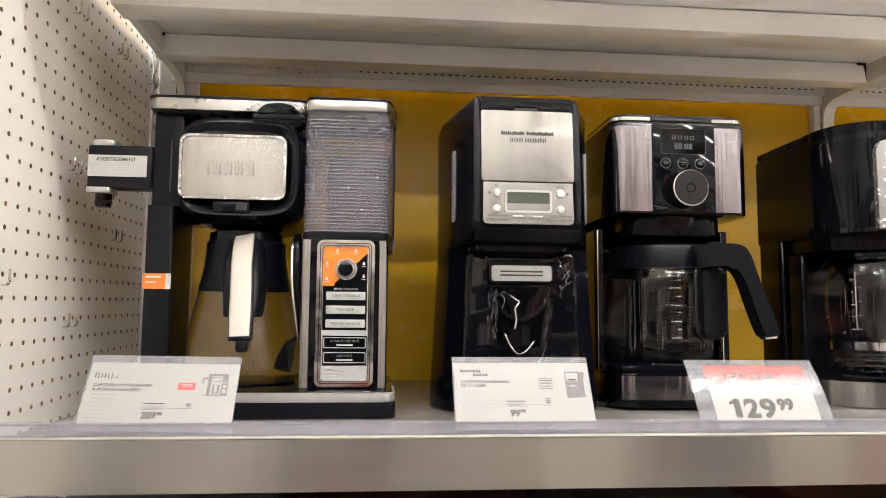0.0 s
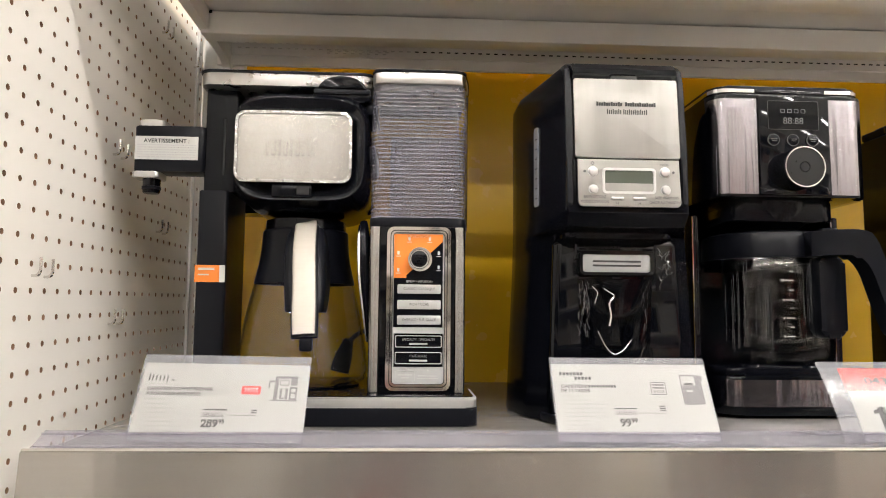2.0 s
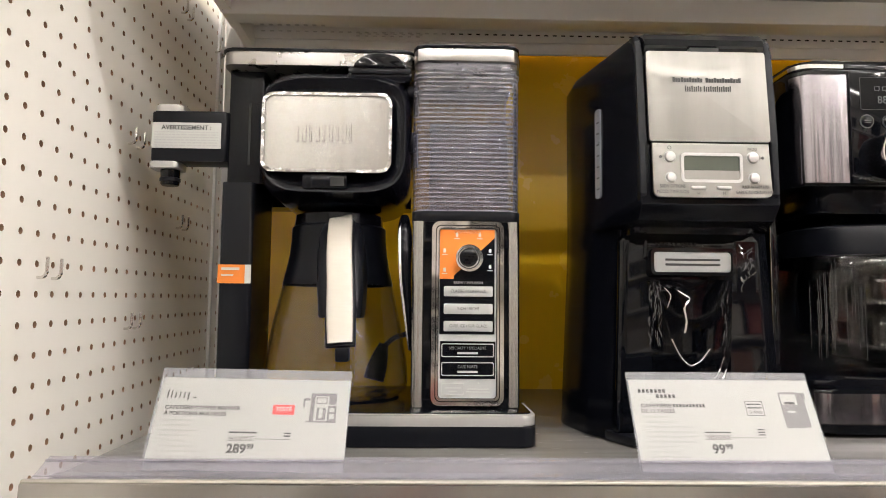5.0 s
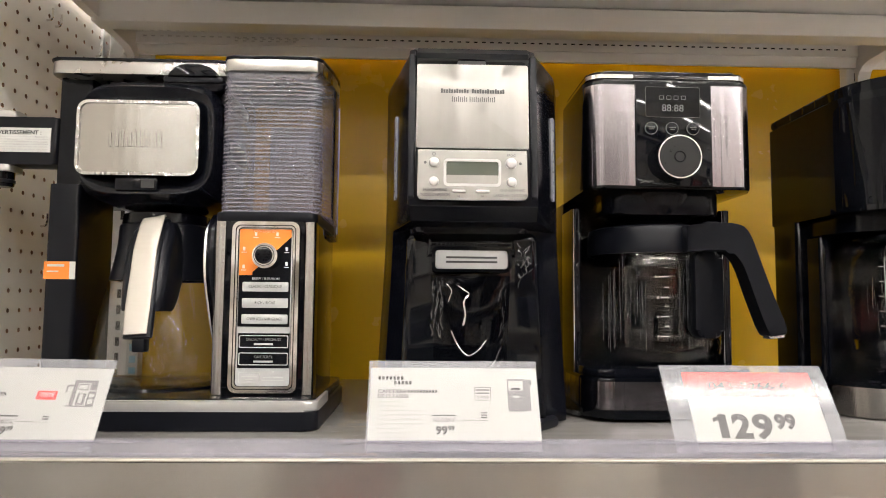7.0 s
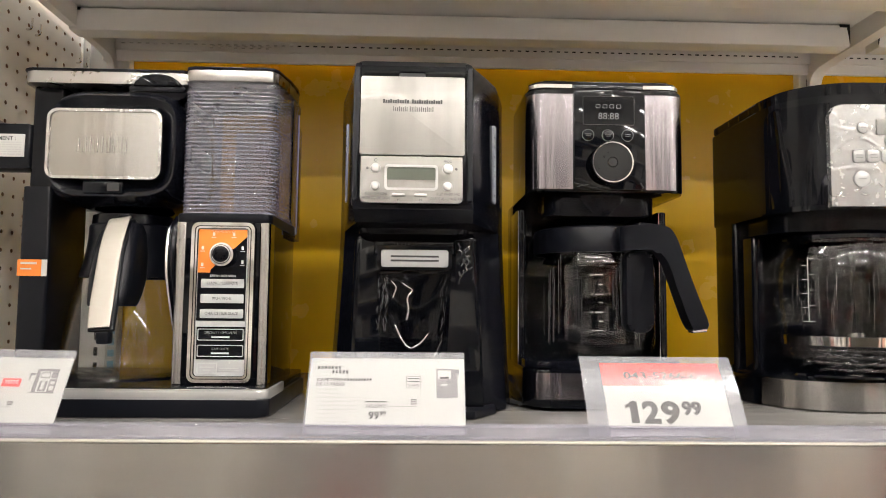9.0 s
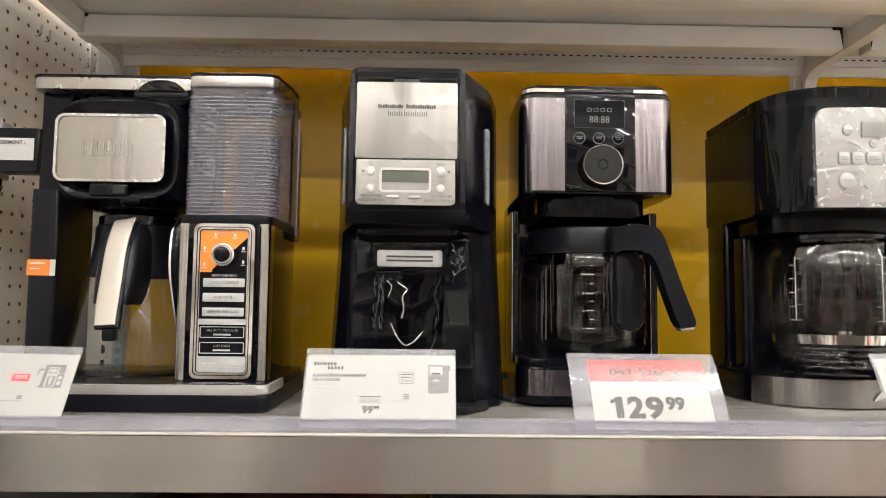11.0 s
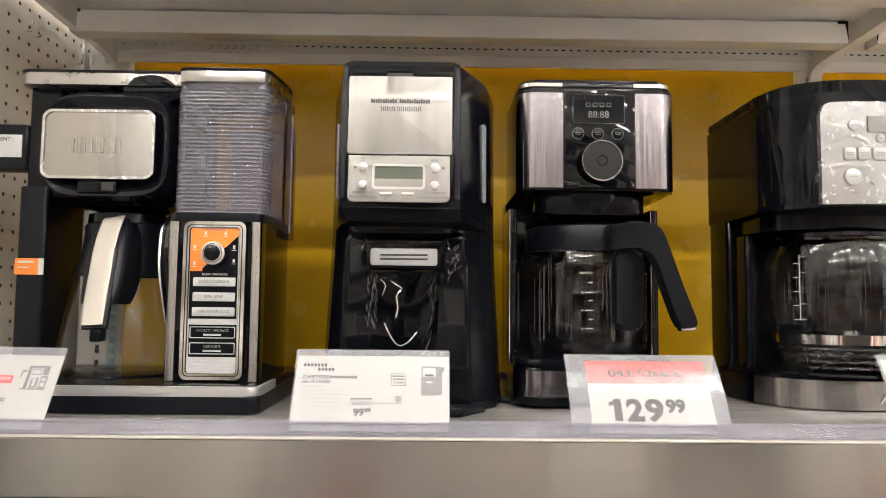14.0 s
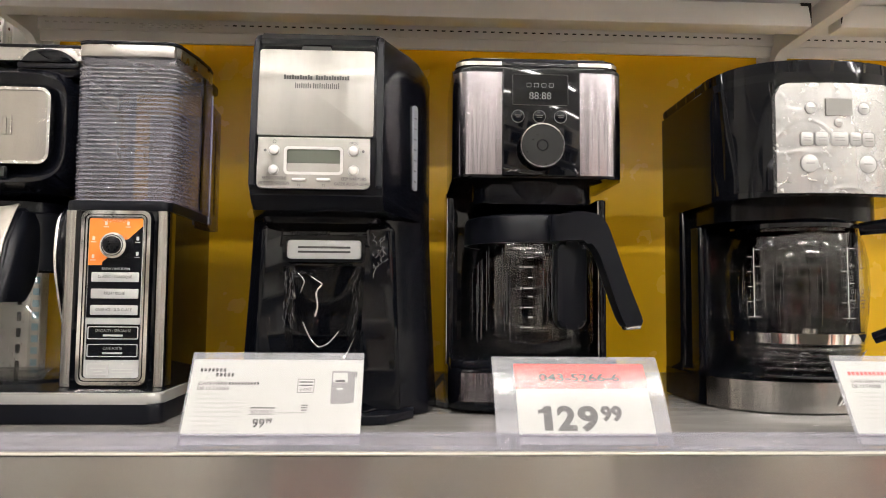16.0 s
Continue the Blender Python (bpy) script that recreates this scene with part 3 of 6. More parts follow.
def carton(x0, x1, z1, material, label):
    c = thing("carton", (x0 + x1) / 2, 0.9, 0.85, label, "box", "cartons on the shelf below")
    part("body", box(x0, x1, 0.74, 1.1, 0.85, z1, 0.002), material, c)
    part("flap", box(x0 + 0.002, x1 - 0.002, 0.7385, 0.92, z1, z1 + 0.0015), material, c)


carton(-0.32, -0.10, 1.175, M_BOXGREY, "grey printed carton on the shelf below")
carton(-0.09, 0.16, 1.165, M_BOXRED, "dark red printed carton on the shelf below")
carton(0.20, 0.48, 1.14, M_BOXGREY, "grey printed carton with a dark top on the shelf below")
carton(0.52, 0.80, 1.15, M_BOXRED, "dark red printed carton on the shelf below")


# ---- the brewer with a side tank, fold-out frother and flared carafe ----
def bar_brewer():
    t = thing("coffee_brewer", -0.13, 0.92, Z_DECK, "black and chrome coffee brewer with ribbed side tank and carafe", "coffee maker")
    # base with its drip tray
    base = part("base", prism(rr(-0.288, 0.026, 0.8045, 1.03, 0.012), "z", Z_DECK + 0.001, 1.2725, 0.002), M_MATTE, t)
    part("base_trim", prism(rr(-0.287, 0.0255, 0.8055, 0.90, 0.012), "z", 1.2722, 1.2824, 0.0030, 3), M_SILVER, base, "chrome trim strip of the base")
    part("tray", prism(rr(-0.284, 0.0225, 0.8125, 1.028, 0.010), "z", 1.2726, 1.2832, 0.001), M_BLACK, base)
    part("warming_plate", lathe([(0, 1.2838), (0.060, 1.2838), (0.062, 1.2850), (0.066, 1.2850), (0.0675, 1.2828)], -0.166, 0.930), M_GLOSSY, base)
    for r in (0.030, 0.045, 0.058):
        part("plate_ring", lathe([(r, 1.2838), (r + 0.0008, 1.2849), (r + 0.0024, 1.2849), (r + 0.0032, 1.2838)], -0.166, 0.930), M_BLACK, base)
    # left column
    col = part("column", prism(rr(-0.283, -0.250, 0.897, 0.985, 0.004), "z", 1.282, 1.503, 0.001), M_MATTE, t)
    part("column_head", prism(rr(-0.281, -0.2435, 0.905, 0.99, 0.004), "z", 1.503, 1.622), M_BLACK, t)
    part("column_groove", box(-0.2595, -0.2575, 0.9040, 0.9055, 1.522, 1.588), M_RUBBER, col)
    part("backplate", prism(rr(-0.283, -0.091, 0.985, 1.022, 0.004), "z", 1.49, 1.622), M_BLACK, t)
    tag = part("sticker", box(-0.2838, -0.2565, 0.8964, 0.9066, 1.3990, 1.4180), M_ORANGE, t, "orange and white sticker")
    part("sticker_code", box(-0.2566, -0.2505, 0.8964, 0.8974, 1.3990, 1.4180), M_WHITE, tag)
    part("sticker_lines", join(box(-0.280, -0.262, 0.8958, 0.8966, 1.4125, 1.4150), box(-0.280, -0.268, 0.8958, 0.8966, 1.4065, 1.4080)), M_WHITE, tag)
    # top deck
    part("lid_band", prism(rr(-0.283, -0.087, 0.884, 1.02, 0.012), "z", 1.6225, 1.6365, 0.001), M_BRUSHED, t, "brushed steel band round the top")
    part("lid_top", prism(rr(-0.2845, -0.0865, 0.8825, 1.021, 0.012), "z", 1.6366, 1.6395, 0.001), M_BLACK, t)
    # brew head
    head = bmesh.new()
    rows = []
    shape = [(0.862, 0.058, 0.048, 0.026), (0.853, 0.068, 0.058, 0.028), (0.853, 0.070, 0.060, 0.030), (0.868, 0.0745, 0.069, 0.036), (0.93, 0.0745, 0.072, 0.034),
             (1.0, 0.0745, 0.072, 0.034)]
    for y, hx, hz, r in shape:
        o = []
        for i in range(56):
            a = 2 * math.pi * (i + 0.5) / 56
            c, s = math.cos(a), math.sin(a)
            o.append((-0.164 + hx * math.copysign(abs(c) ** 0.46, c), 1.5425 + hz * math.copysign(abs(s) ** (0.5 if s < 0 else 0.4), s) * (0.94 if s < 0 else 0.95)))
        rows.append([head.verts.new((x, y, z)) for x, z in o])
    for p, q in zip(rows, rows[1:]):
        for i in range(len(p)):
            j = (i + 1) % len(p)
            head.faces.new((p[i], p[j], q[j], q[i]))
    head.faces.new(rows[0])
    head.faces.new(rows[-1][::-1])
    h = part("brew_head", head, M_BLACK, t, sharp=60)
    part("filter_ring", lathe([(0.030, 1.4785), (0.040, 1.4775), (0.050, 1.479), (0.058, 1.483), (0.058, 1.492)], -0.164, 0.93), M_GLOSSY, h)
    part("filter_outlet", lathe([(0, 1.4745), (0.012, 1.4745), (0.014, 1.481)], -0.164, 0.93), M_MATTE, h)
    part("plate_rim", ring(rr(-0.2325, -0.1075, 1.5045, 1.5825, 0.011), rr(-0.2296, -0.1104, 1.5074, 1.5796, 0.009), "y", 0.8466, 0.8545, None, 0.0012), M_RIM2, h,
         "bright chrome rim round the plate", 60)
    plate = part("face_plate", prism(rr(-0.2298, -0.1102, 1.5072, 1.5798, 0.009), "y", 0.8485, 0.8545), M_BRUSHV, h, "brushed steel face plate")
    b = None
    for k in range(9):
        x = -0.1995 + k * 0.0064
        b = box(x, x + (0.0036 if k % 2 else 0.0024), 0.8474, 0.8488, 1.534, 1.5515 if k % 3 else 1.5495, 0.0004, 1, b)
    tagged(part("emblem", b, M_BRUSHV, plate, "embossed strokes in the plate"), kind="stuff")
    part("latch", box(-0.193, -0.150, 0.8515, 0.858, 1.4895, 1.5040, 0.0015), M_BLACK, h)
    part("latch_slot", box(-0.166, -0.153, 0.8508, 0.852, 1.492, 1.501), M_RUBBER, h)
    flap = part("spout_flap", prism(rr(-0.153, -0.089, 1.5995, 1.6155, 0.007), "y", 0.866, 0.886, 0.003), M_BLACK, h)
    part("flap_dome", prism([(-0.121 + 0.0265 * math.cos(math.pi * i / 16), 1.6135 + 0.0140 * math.sin(math.pi * i / 16)) for i in range(17)], "y", 0.861, 0.892, 0.002),
         M_GLOSSY, flap)
    part("flap_lip", prism(rr(-0.1525, -0.0895, 1.6085, 1.6140, 0.0025), "y", 0.8635, 0.868, 0.001), M_MATTE, flap)
    # link pieces between head and tank
    for z0, z1 in ((1.530, 1.552), (1.588, 1.60)):
        part("link", box(-0.094, -0.083, 0.875, 0.95, z0, z1, 0.002), M_MATTE, t)
    # tank
    tank = part("water_tank", join(box(-0.0862, -0.0838, 0.8720, 0.9800, 1.468, 1.615, 0.0008),
                                   prism(rr(-0.0835, 0.0140, 0.8560, 0.9795, 0.010), "z", 1.468, 1.4715, 0.001)), M_TANK, t, "smoky translucent ribbed water tank", 50)
    part("tank_back", box(-0.0845, 0.0170, 0.9640, 0.9675, 1.468, 1.615, 0.0012), M_FROST, tank, "milky back wall")
    # the skin of the front and of the flank that flares to the rear, one rounded rib above the other
    line = [(-0.0862, 0.8800)] + [(-0.0744 - 0.0118 * math.cos(radians(15 * i)), 0.8640 - 0.0118 * math.sin(radians(15 * i))) for i in range(7)]
    line += [(-0.045, 0.8522), (-0.015, 0.8522)] + [(0.0040 + 0.0125 * math.sin(radians(15 * i)), 0.8647 - 0.0125 * math.cos(radians(15 * i))) for i in range(6)]
    line += [(0.0180, 0.878), (0.0205, 0.896), (0.0222, 0.914)]
    line = [Vector((x, y, 0)) for x, y in line]
    outs = []
    for i in range(len(line)):
        d = (line[min(i + 1, len(line) - 1)] - line[max(i - 1, 0)]).normalized()
        outs.append(Vector((d.y, -d.x, 0)))
    pitch, rib = 0.0044, bmesh.new()
    rows = [[rib.verts.new(p + q * o + Vector((0, 0, z * pitch))) for p, q in zip(line, outs)]
            for z, o in ((0.0, 0.0), (0.06, 0.0006), (0.18, 0.0010), (0.30, 0.0006), (0.36, 0.0))]
    for p, q in zip(rows, rows[1:]):
        for i in range(len(p) - 1):
            rib.faces.new((p[i], p[i + 1], q[i + 1], q[i]))
    first = part("rib", rib, M_RIDGE, tank, "", 80)
    first.location.z += 1.4685
    for k in range(1, 32):
        r = new("rib", first.data)
        r.parent = tank
        r.matrix_parent_inverse = first.matrix_parent_inverse.copy()
        r.location = first.location + Vector((0, 0, k * pitch))
    skin = bmesh.new()
    rows = [[skin.verts.new((p.x - q.x * 0.0003, p.y - q.y * 0.0003, z)) for p, q in zip(line, outs)] for z in (1.4685, 1.6093)]
    for i in range(len(line) - 1):
        skin.faces.new((rows[0][i], rows[0][i + 1], rows[1][i + 1], rows[1][i]))
    part("tank_skin", skin, M_RIB, tank, "clear lilac-grey skin", 60)
    part("tank_shoulder", prism([(p.x, p.y) for p in line] + [(p.x - q.x * 0.0018, p.y - q.y * 0.0018) for p, q in zip(line, outs)][::-1], "z", 1.6093, 1.6172), M_TANK, tank)
    part("flank_post", prism([(0.0222, 0.9140), (0.0236, 0.9150), (0.0240, 0.9215), (0.0200, 0.9215)], "z", 1.4685, 1.6172), M_SMOKE, tank, "dark upright edge of the ribbed flank")
    part("flank_panel", prism([(0.0238, 0.9216), (0.0242, 0.9460), (0.0222, 0.9460), (0.0215, 0.9216)], "z", 1.4640, 1.6172), M_RIB, tank, "smooth clear rear edge")
    back = part("rear_shell", prism([(0.0215, 0.9500), (0.0226, 0.9500), (0.0175, 1.0090), (0.0130, 1.0120), (-0.0700, 1.0120), (-0.0700, 1.0100), (0.0120, 1.0100), (0.0158, 1.0080)], "z", 1.4520, 1.5980),
                M_RIB, tank, "clear shell behind the tank")
    part("shell_edge", sweep([(0.0236, 0.9480, 1.6060), (0.0240, 0.9480, 1.5600), (0.0236, 0.9480, 1.4900), (0.0236, 0.9490, 1.4560)],
                             [(0.0012, 0.0016)] * 4, 8), M_EDGE, back, "pale polished edge", 60)
    part("shell_slot", box(0.0186, 0.0204, 0.9760, 0.9860, 1.4700, 1.5720, 0.0006), M_SMOKE, back)
    cap = [(-0.0865, 0.9450), (-0.0865, 0.8615), (-0.0830, 0.8530), (-0.0745, 0.8495), (0.0035, 0.8495), (0.0115, 0.8520), (0.0165, 0.8590), (0.0225, 0.8960), (0.0252, 0.9300), (0.0240, 0.9450)]
    part("cap_band", prism(cap, "z", 1.6172, 1.6300, 0.001), M_BRUSHED, t, "brushed steel band of the tank lid")
    part("cap_top", prism([(-0.0352 + (x + 0.0352) * 1.014, 0.900 + (y - 0.900) * 1.014) for x, y in cap], "z", 1.6301, 1.6335, 0.0012), M_BLACK, t)
    part("cap_rear", box(-0.0840, 0.0200, 0.9452, 0.9860, 1.6150, 1.6270, 0.003), M_BLACK, t)
    # column under the tank
    body = part("body", prism(rr(-0.0855, 0.0152, 0.8425, 0.99, 0.009), "z", 1.2832, 1.458, 0.001), M_GLOSSY, t)
    part("body_collar", prism(rr(-0.0868, 0.0165, 0.8415, 0.993, 0.010), "z", 1.4575, 1.4675, 0.0015), M_MATTE, t)
    for x0, x1 in ((-0.0862, -0.0735), (0.0028, 0.0158)):
        part("side_strip", prism(rr(x0, x1, 0.8408, 0.862, 0.005, 5, (1, 1, 0, 0)), "z", 1.284, 1.4575), M_BRUSHV, body, "upright brushed steel strip")
    part("panel_rim", ring(rr(-0.0675, 0.0, 1.2860, 1.4572, 0.008), rr(-0.0612, -0.0062, 1.2925, 1.4510, 0.004), "y", 0.8368, 0.8425, None, 0.0030), M_RIM, body,
         "wide chrome rim of the control panel", 60)
    # Thin dark rings stand in for dark lines reflected in the chrome rim.
    part("rim_edge", ring(rr(-0.0682, 0.0007, 1.2853, 1.4579, 0.0085), rr(-0.0670, -0.0005, 1.2865, 1.4567, 0.0078), "y", 0.8380, 0.8425), M_GLOSSY, body)
    part("rim_edge", ring(rr(-0.0640, -0.0035, 1.2895, 1.4537, 0.0055), rr(-0.0632, -0.0043, 1.2903, 1.4529, 0.0050), "y", 0.8362, 0.8380), M_GLOSSY, body)
    part("rim_edge", ring(rr(-0.0620, -0.0055, 1.2915, 1.4518, 0.0042), rr(-0.0607, -0.0068, 1.2928, 1.4505, 0.0036), "y", 0.8378, 0.8396), M_GLOSSY, body)
    panel = part("panel", prism(rr(-0.0615, -0.006, 1.292, 1.4513, 0.004), "y", 0.8395, 0.8425), M_PALE, body, "pale grey control panel")
    part("dark_field", box(-0.0600, -0.0085, 0.8390, 0.8396, 1.3515, 1.4495), M_BLACK, panel)
    part("orange_field", prism([(-0.0600, 1.4030), (-0.0468, 1.4030), (-0.0468, 1.4060), (-0.0085, 1.4420), (-0.0085, 1.4495), (-0.0600, 1.4495)], "y", 0.8386, 0.8391), M_ORANGE,
         panel, "orange printed field behind the knob")
    part("dark_field_low", box(-0.0590, -0.0078, 0.8390, 0.8396, 1.3105, 1.3450), M_BLACK, panel)
    for i, (x, z) in enumerate(((-0.044, 1.4435), (-0.0225, 1.4435), (-0.0555, 1.4285), (-0.0555, 1.4105), (-0.0128, 1.4285), (-0.0128, 1.4135))):
        part("icon", join(prism(rr(x - 0.0012, x + 0.0012, z - 0.0008, z + 0.0030, 0.0006, 3), "y", 0.8382, 0.8388), box(x - 0.0025, x + 0.0025, 0.8382, 0.8388, z - 0.0028, z - 0.0021)),
             M_WHITE if i < 4 else M_FAINT, panel)
    knob = part("knob", disc(-0.0328, 1.4222, 0.0126, 0.8285, 0.8392, 40, 0.0034), M_CHROME, panel, "chrome ring of the knob")
    part("knob_groove", ring([(-0.0334 + 0.0104 * math.cos(i * math.pi / 20), 1.4224 + 0.0104 * math.sin(i * math.pi / 20)) for i in range(40)],
                             [(-0.0334 + 0.0096 * math.cos(i * math.pi / 20), 1.4224 + 0.0096 * math.sin(i * math.pi / 20)) for i in range(40)], "y", 0.8280, 0.8300), M_INK, knob)
    part("knob_cap", disc(-0.0336, 1.4225, 0.0086, 0.8262, 0.8290, 32, 0.001), M_GLOSSY, knob)
    for z, s in ((1.3962, "CLASSIC / CLASSIQUE"), (1.3799, "RICH / RICHE"), (1.3638, "OVER ICE / SUR GLACE")):
        k = part("button", prism(rr(-0.0560, -0.0102, z - 0.0096, z, 0.0012, 3), "y", 0.8376, 0.8392, 0.0004), M_PALE, panel, "pale grey push button")
        words(s, front(-0.0331, 0.8373, z - 0.0058), 0.0040, M_INK, k, "CENTER", 0.86)
    for z, s in ((1.3430, "SPECIALTY / SPÉCIALITÉ"), (1.3258, "CAFÉ FORTE")):
        k = part("button", ring(rr(-0.0578, -0.0090, z - 0.0125, z, 0.0015, 3), rr(-0.0570, -0.0098, z - 0.0117, z - 0.0008, 0.0010, 3), "y", 0.8380, 0.8392), M_PALE, panel,
                 "dark push button with a pale outline")
        words(s, front(-0.0334, 0.8388, z - 0.0055), 0.0038, M_KEYPRINT, k, "CENTER", 0.86)
        part("underline", box(-0.043, -0.024, 0.8385, 0.8390, z - 0.0098, z - 0.0079), M_PALE, k)
    words("BREW / INFUSION", front(-0.0331, 0.8388, 1.3983), 0.0036, M_FAINT, panel, "CENTER", 0.95)
    k = part("button", ring(rr(-0.0575, -0.0365, 1.2955, 1.3065, 0.0015, 3), rr(-0.0570, -0.0370, 1.2960, 1.3060, 0.0012, 3), "y", 0.8388, 0.8396), M_FAINT, panel)
    part("print", join(box(-0.0545, -0.0395, 0.8390, 0.8396, 1.3015, 1.3028), box(-0.051, -0.043, 0.8390, 0.8396, 1.2985, 1.2996)), M_FAINT, k)
    part("print", join(box(-0.0335, -0.0135, 0.8390, 0.8396, 1.3005, 1.3016), box(-0.0345, -0.0125, 0.8390, 0.8396, 1.2980, 1.2990)), M_FAINT, panel)
    part("indicator", disc(-0.0232, 1.3068, 0.0009, 0.8388, 0.8396, 12), M_FAINT, panel)
    part("seal_tape", box(-0.0465, -0.0215, 0.8368, 0.8374, 1.4455, 1.4535), M_HOLDER, panel, "clear tape over the panel's edge")
    # scoop clipped to the column's side
    scoop = part("scoop", sweep([(-0.0945, 0.880, 1.4615), (-0.0935, 0.868, 1.445), (-0.0925, 0.862, 1.415), (-0.0895, 0.861, 1.375), (-0.0875, 0.862, 1.335)],
                                [(0.0045, 0.010), (0.0065, 0.013), (0.0055, 0.012), (0.0030, 0.008), (0.0012, 0.004)], 16), M_BLACK, t, "black scoop in its clip", 60)
    part("scoop_edge", sweep([(-0.0985, 0.868, 1.4600), (-0.0985, 0.857, 1.445), (-0.0970, 0.851, 1.405), (-0.0920, 0.853, 1.365), (-0.0885, 0.857, 1.336)],
                             [(0.0012, 0.003), (0.0020, 0.004), (0.0018, 0.004), (0.0014, 0.003), (0.0008, 0.002)], 10), M_CHROME, scoop, "chrome edge", 60)
    # carafe
    cx, cy = -0.166, 0.930
    glass = lathe([(0.0, 1.2862), (0.066, 1.2862), (0.0730, 1.2905), (0.0750, 1.300), (0.0735, 1.320), (0.0665, 1.360), (0.0585, 1.395), (0.0540, 1.412), (0.0505, 1.432),
                   (0.0490, 1.432), (0.0525, 1.412), (0.0570, 1.395), (0.0650, 1.360), (0.0720, 1.320), (0.0735, 1.300), (0.0715, 1.2915), (0.0630, 1.2880), (0.0, 1.2880)],
                  cx, cy, 64)
    jug = part("carafe", glass, M_GLASS, t, "clear flared glass carafe")
    part("carafe_collar", lathe([(0.0, 1.4605), (0.0475, 1.4605), (0.0492, 1.4585), (0.0497, 1.445), (0.0512, 1.430), (0.0540, 1.4160), (0.0575, 1.4010), (0.0578, 1.3985), (0.0560, 1.3985), (0.053, 1.408)],
                                cx, cy, 56), M_MATTE, jug, "black collar")
    part("carafe_lid", lathe([(0.0, 1.4735), (0.041, 1.4735), (0.0460, 1.4715), (0.0468, 1.4606)], cx, cy, 48), M_BLACK, jug)
    grip = part("carafe_handle", loft([(1.3660, -0.1705, -0.1325, 0.8215, 0.868, 0.010), (1.3685, -0.1715, -0.1315, 0.8205, 0.872, 0.011), (1.3800, -0.1725, -0.1310, 0.8235, 0.882, 0.011),
                                       (1.3980, -0.1750, -0.1310, 0.8310, 0.892, 0.011), (1.4250, -0.1775, -0.1330, 0.8445, 0.898, 0.011), (1.4480, -0.1775, -0.1360, 0.8600, 0.900, 0.010),
                                       (1.4590, -0.1740, -0.1400, 0.8700, 0.900, 0.008)]), M_MATTE, jug, "broad black handle", 50)
    part("handle_rim", sweep([(-0.1570, 0.8840, 1.4590), (-0.1565, 0.8710, 1.4540), (-0.1548, 0.8500, 1.4270), (-0.1520, 0.8352, 1.3985), (-0.1498, 0.8222, 1.3665), (-0.1482, 0.8140, 1.3405)],
                             [(0.0125, 0.004), (0.0140, 0.005), (0.0142, 0.005), (0.0142, 0.005), (0.0142, 0.005), (0.0135, 0.004)], 18), M_MATTE, grip, "", 60)
    part("handle_plate", sweep([(-0.1570, 0.8730, 1.4640), (-0.1565, 0.8620, 1.4590), (-0.1548, 0.8420, 1.4290), (-0.1520, 0.8280, 1.4000), (-0.1498, 0.8150, 1.3680), (-0.1482, 0.8070, 1.3445)],
                               [(0.0105, 0.0012), (0.0116, 0.0014), (0.0119, 0.0015), (0.0119, 0.0015), (0.0119, 0.0015), (0.0112, 0.0012)], 18), M_CREAM, grip,
         "long brushed steel plate on the handle", 50)
    part("handle_foot", prism(rr(-0.1530, -0.1410, 1.3270, 1.3400, 0.002, 3), "y", 0.813, 0.826, 0.001), M_MATTE, grip)
    # Chrome strokes set on the glass stand in for reflected ceiling lamps.
    glint_rnd = random.Random(63)
    creases("glass_flaws", [(glint_rnd.uniform(-0.16, -0.115), glint_rnd.uniform(1.300, 1.350), glint_rnd.uniform(0.0008, 0.0024), glint_rnd.uniform(1.3, 1.9), 0.0003) for k in range(26)],
            lambda x, z: (x, cy - math.sqrt(max(0.0004, 0.0728 ** 2 - (x - cx) ** 2)) - 0.0022, z), jug, "short chrome strokes standing for lamp glints in the glass", 22, M_CHROME)
    # frother arm swung out
    arm = part("frother_arm", prism(rr(-0.3605, -0.281, 0.905, 0.935, 0.004), "z", 1.5255, 1.5785, 0.002), M_MATTE, t, "black frother arm swung out")
    lab = part("warning_label", box(-0.3590, -0.2880, 0.9038, 0.9052, 1.5390, 1.5660), M_WHITE, arm, "white warning label")
    words("AVERTISSEMENT :", front(-0.3235, 0.9034, 1.5585), 0.0066, M_INK, lab, "CENTER", 1.0, bold=0.0001)
    b = None
    rnd = random.Random(8)
    for i in range(6):
        x = -0.3565
        while x < -0.2915:
            wd = rnd.uniform(0.002, 0.007)
            b = box(x, min(x + wd, -0.2905), 0.9034, 0.9040, 1.5553 - i * 0.0028, 1.5564 - i * 0.0028, bm=b)
            x += wd + 0.001
    part("print", b, M_FAINT, lab)
    part("arm_cap", prism(rr(-0.3580, -0.3285, 0.907, 0.934, 0.006), "z", 1.5786, 1.5865, 0.002), M_SILVER, arm, "silver cap")
    part("arm_foot", prism(rr(-0.3615, -0.3315, 0.904, 0.935, 0.005), "z", 1.5185, 1.5254, 0.0015), M_SILVER, arm, "silver collar")
    part("whisk_socket", lathe([(0.0, 1.5020), (0.0085, 1.5020), (0.0095, 1.5035), (0.0100, 1.5184), (0.0, 1.5184)], -0.3440, 0.9195, 28), M_GLOSSY, arm)
    part("socket_ring", lathe([(0.0098, 1.5060), (0.0106, 1.5065), (0.0106, 1.5095), (0.0099, 1.5100)], -0.3440, 0.9195, 28), M_MATTE, arm)
    # cord and plug behind the carafe
    cord = part("power_cord", wire([(-0.085, 1.02, 1.36), (-0.095, 1.06, 1.345), (-0.112, 1.085, 1.338), (-0.128, 1.09, 1.325)], 0.0028), M_RUBBER, t)
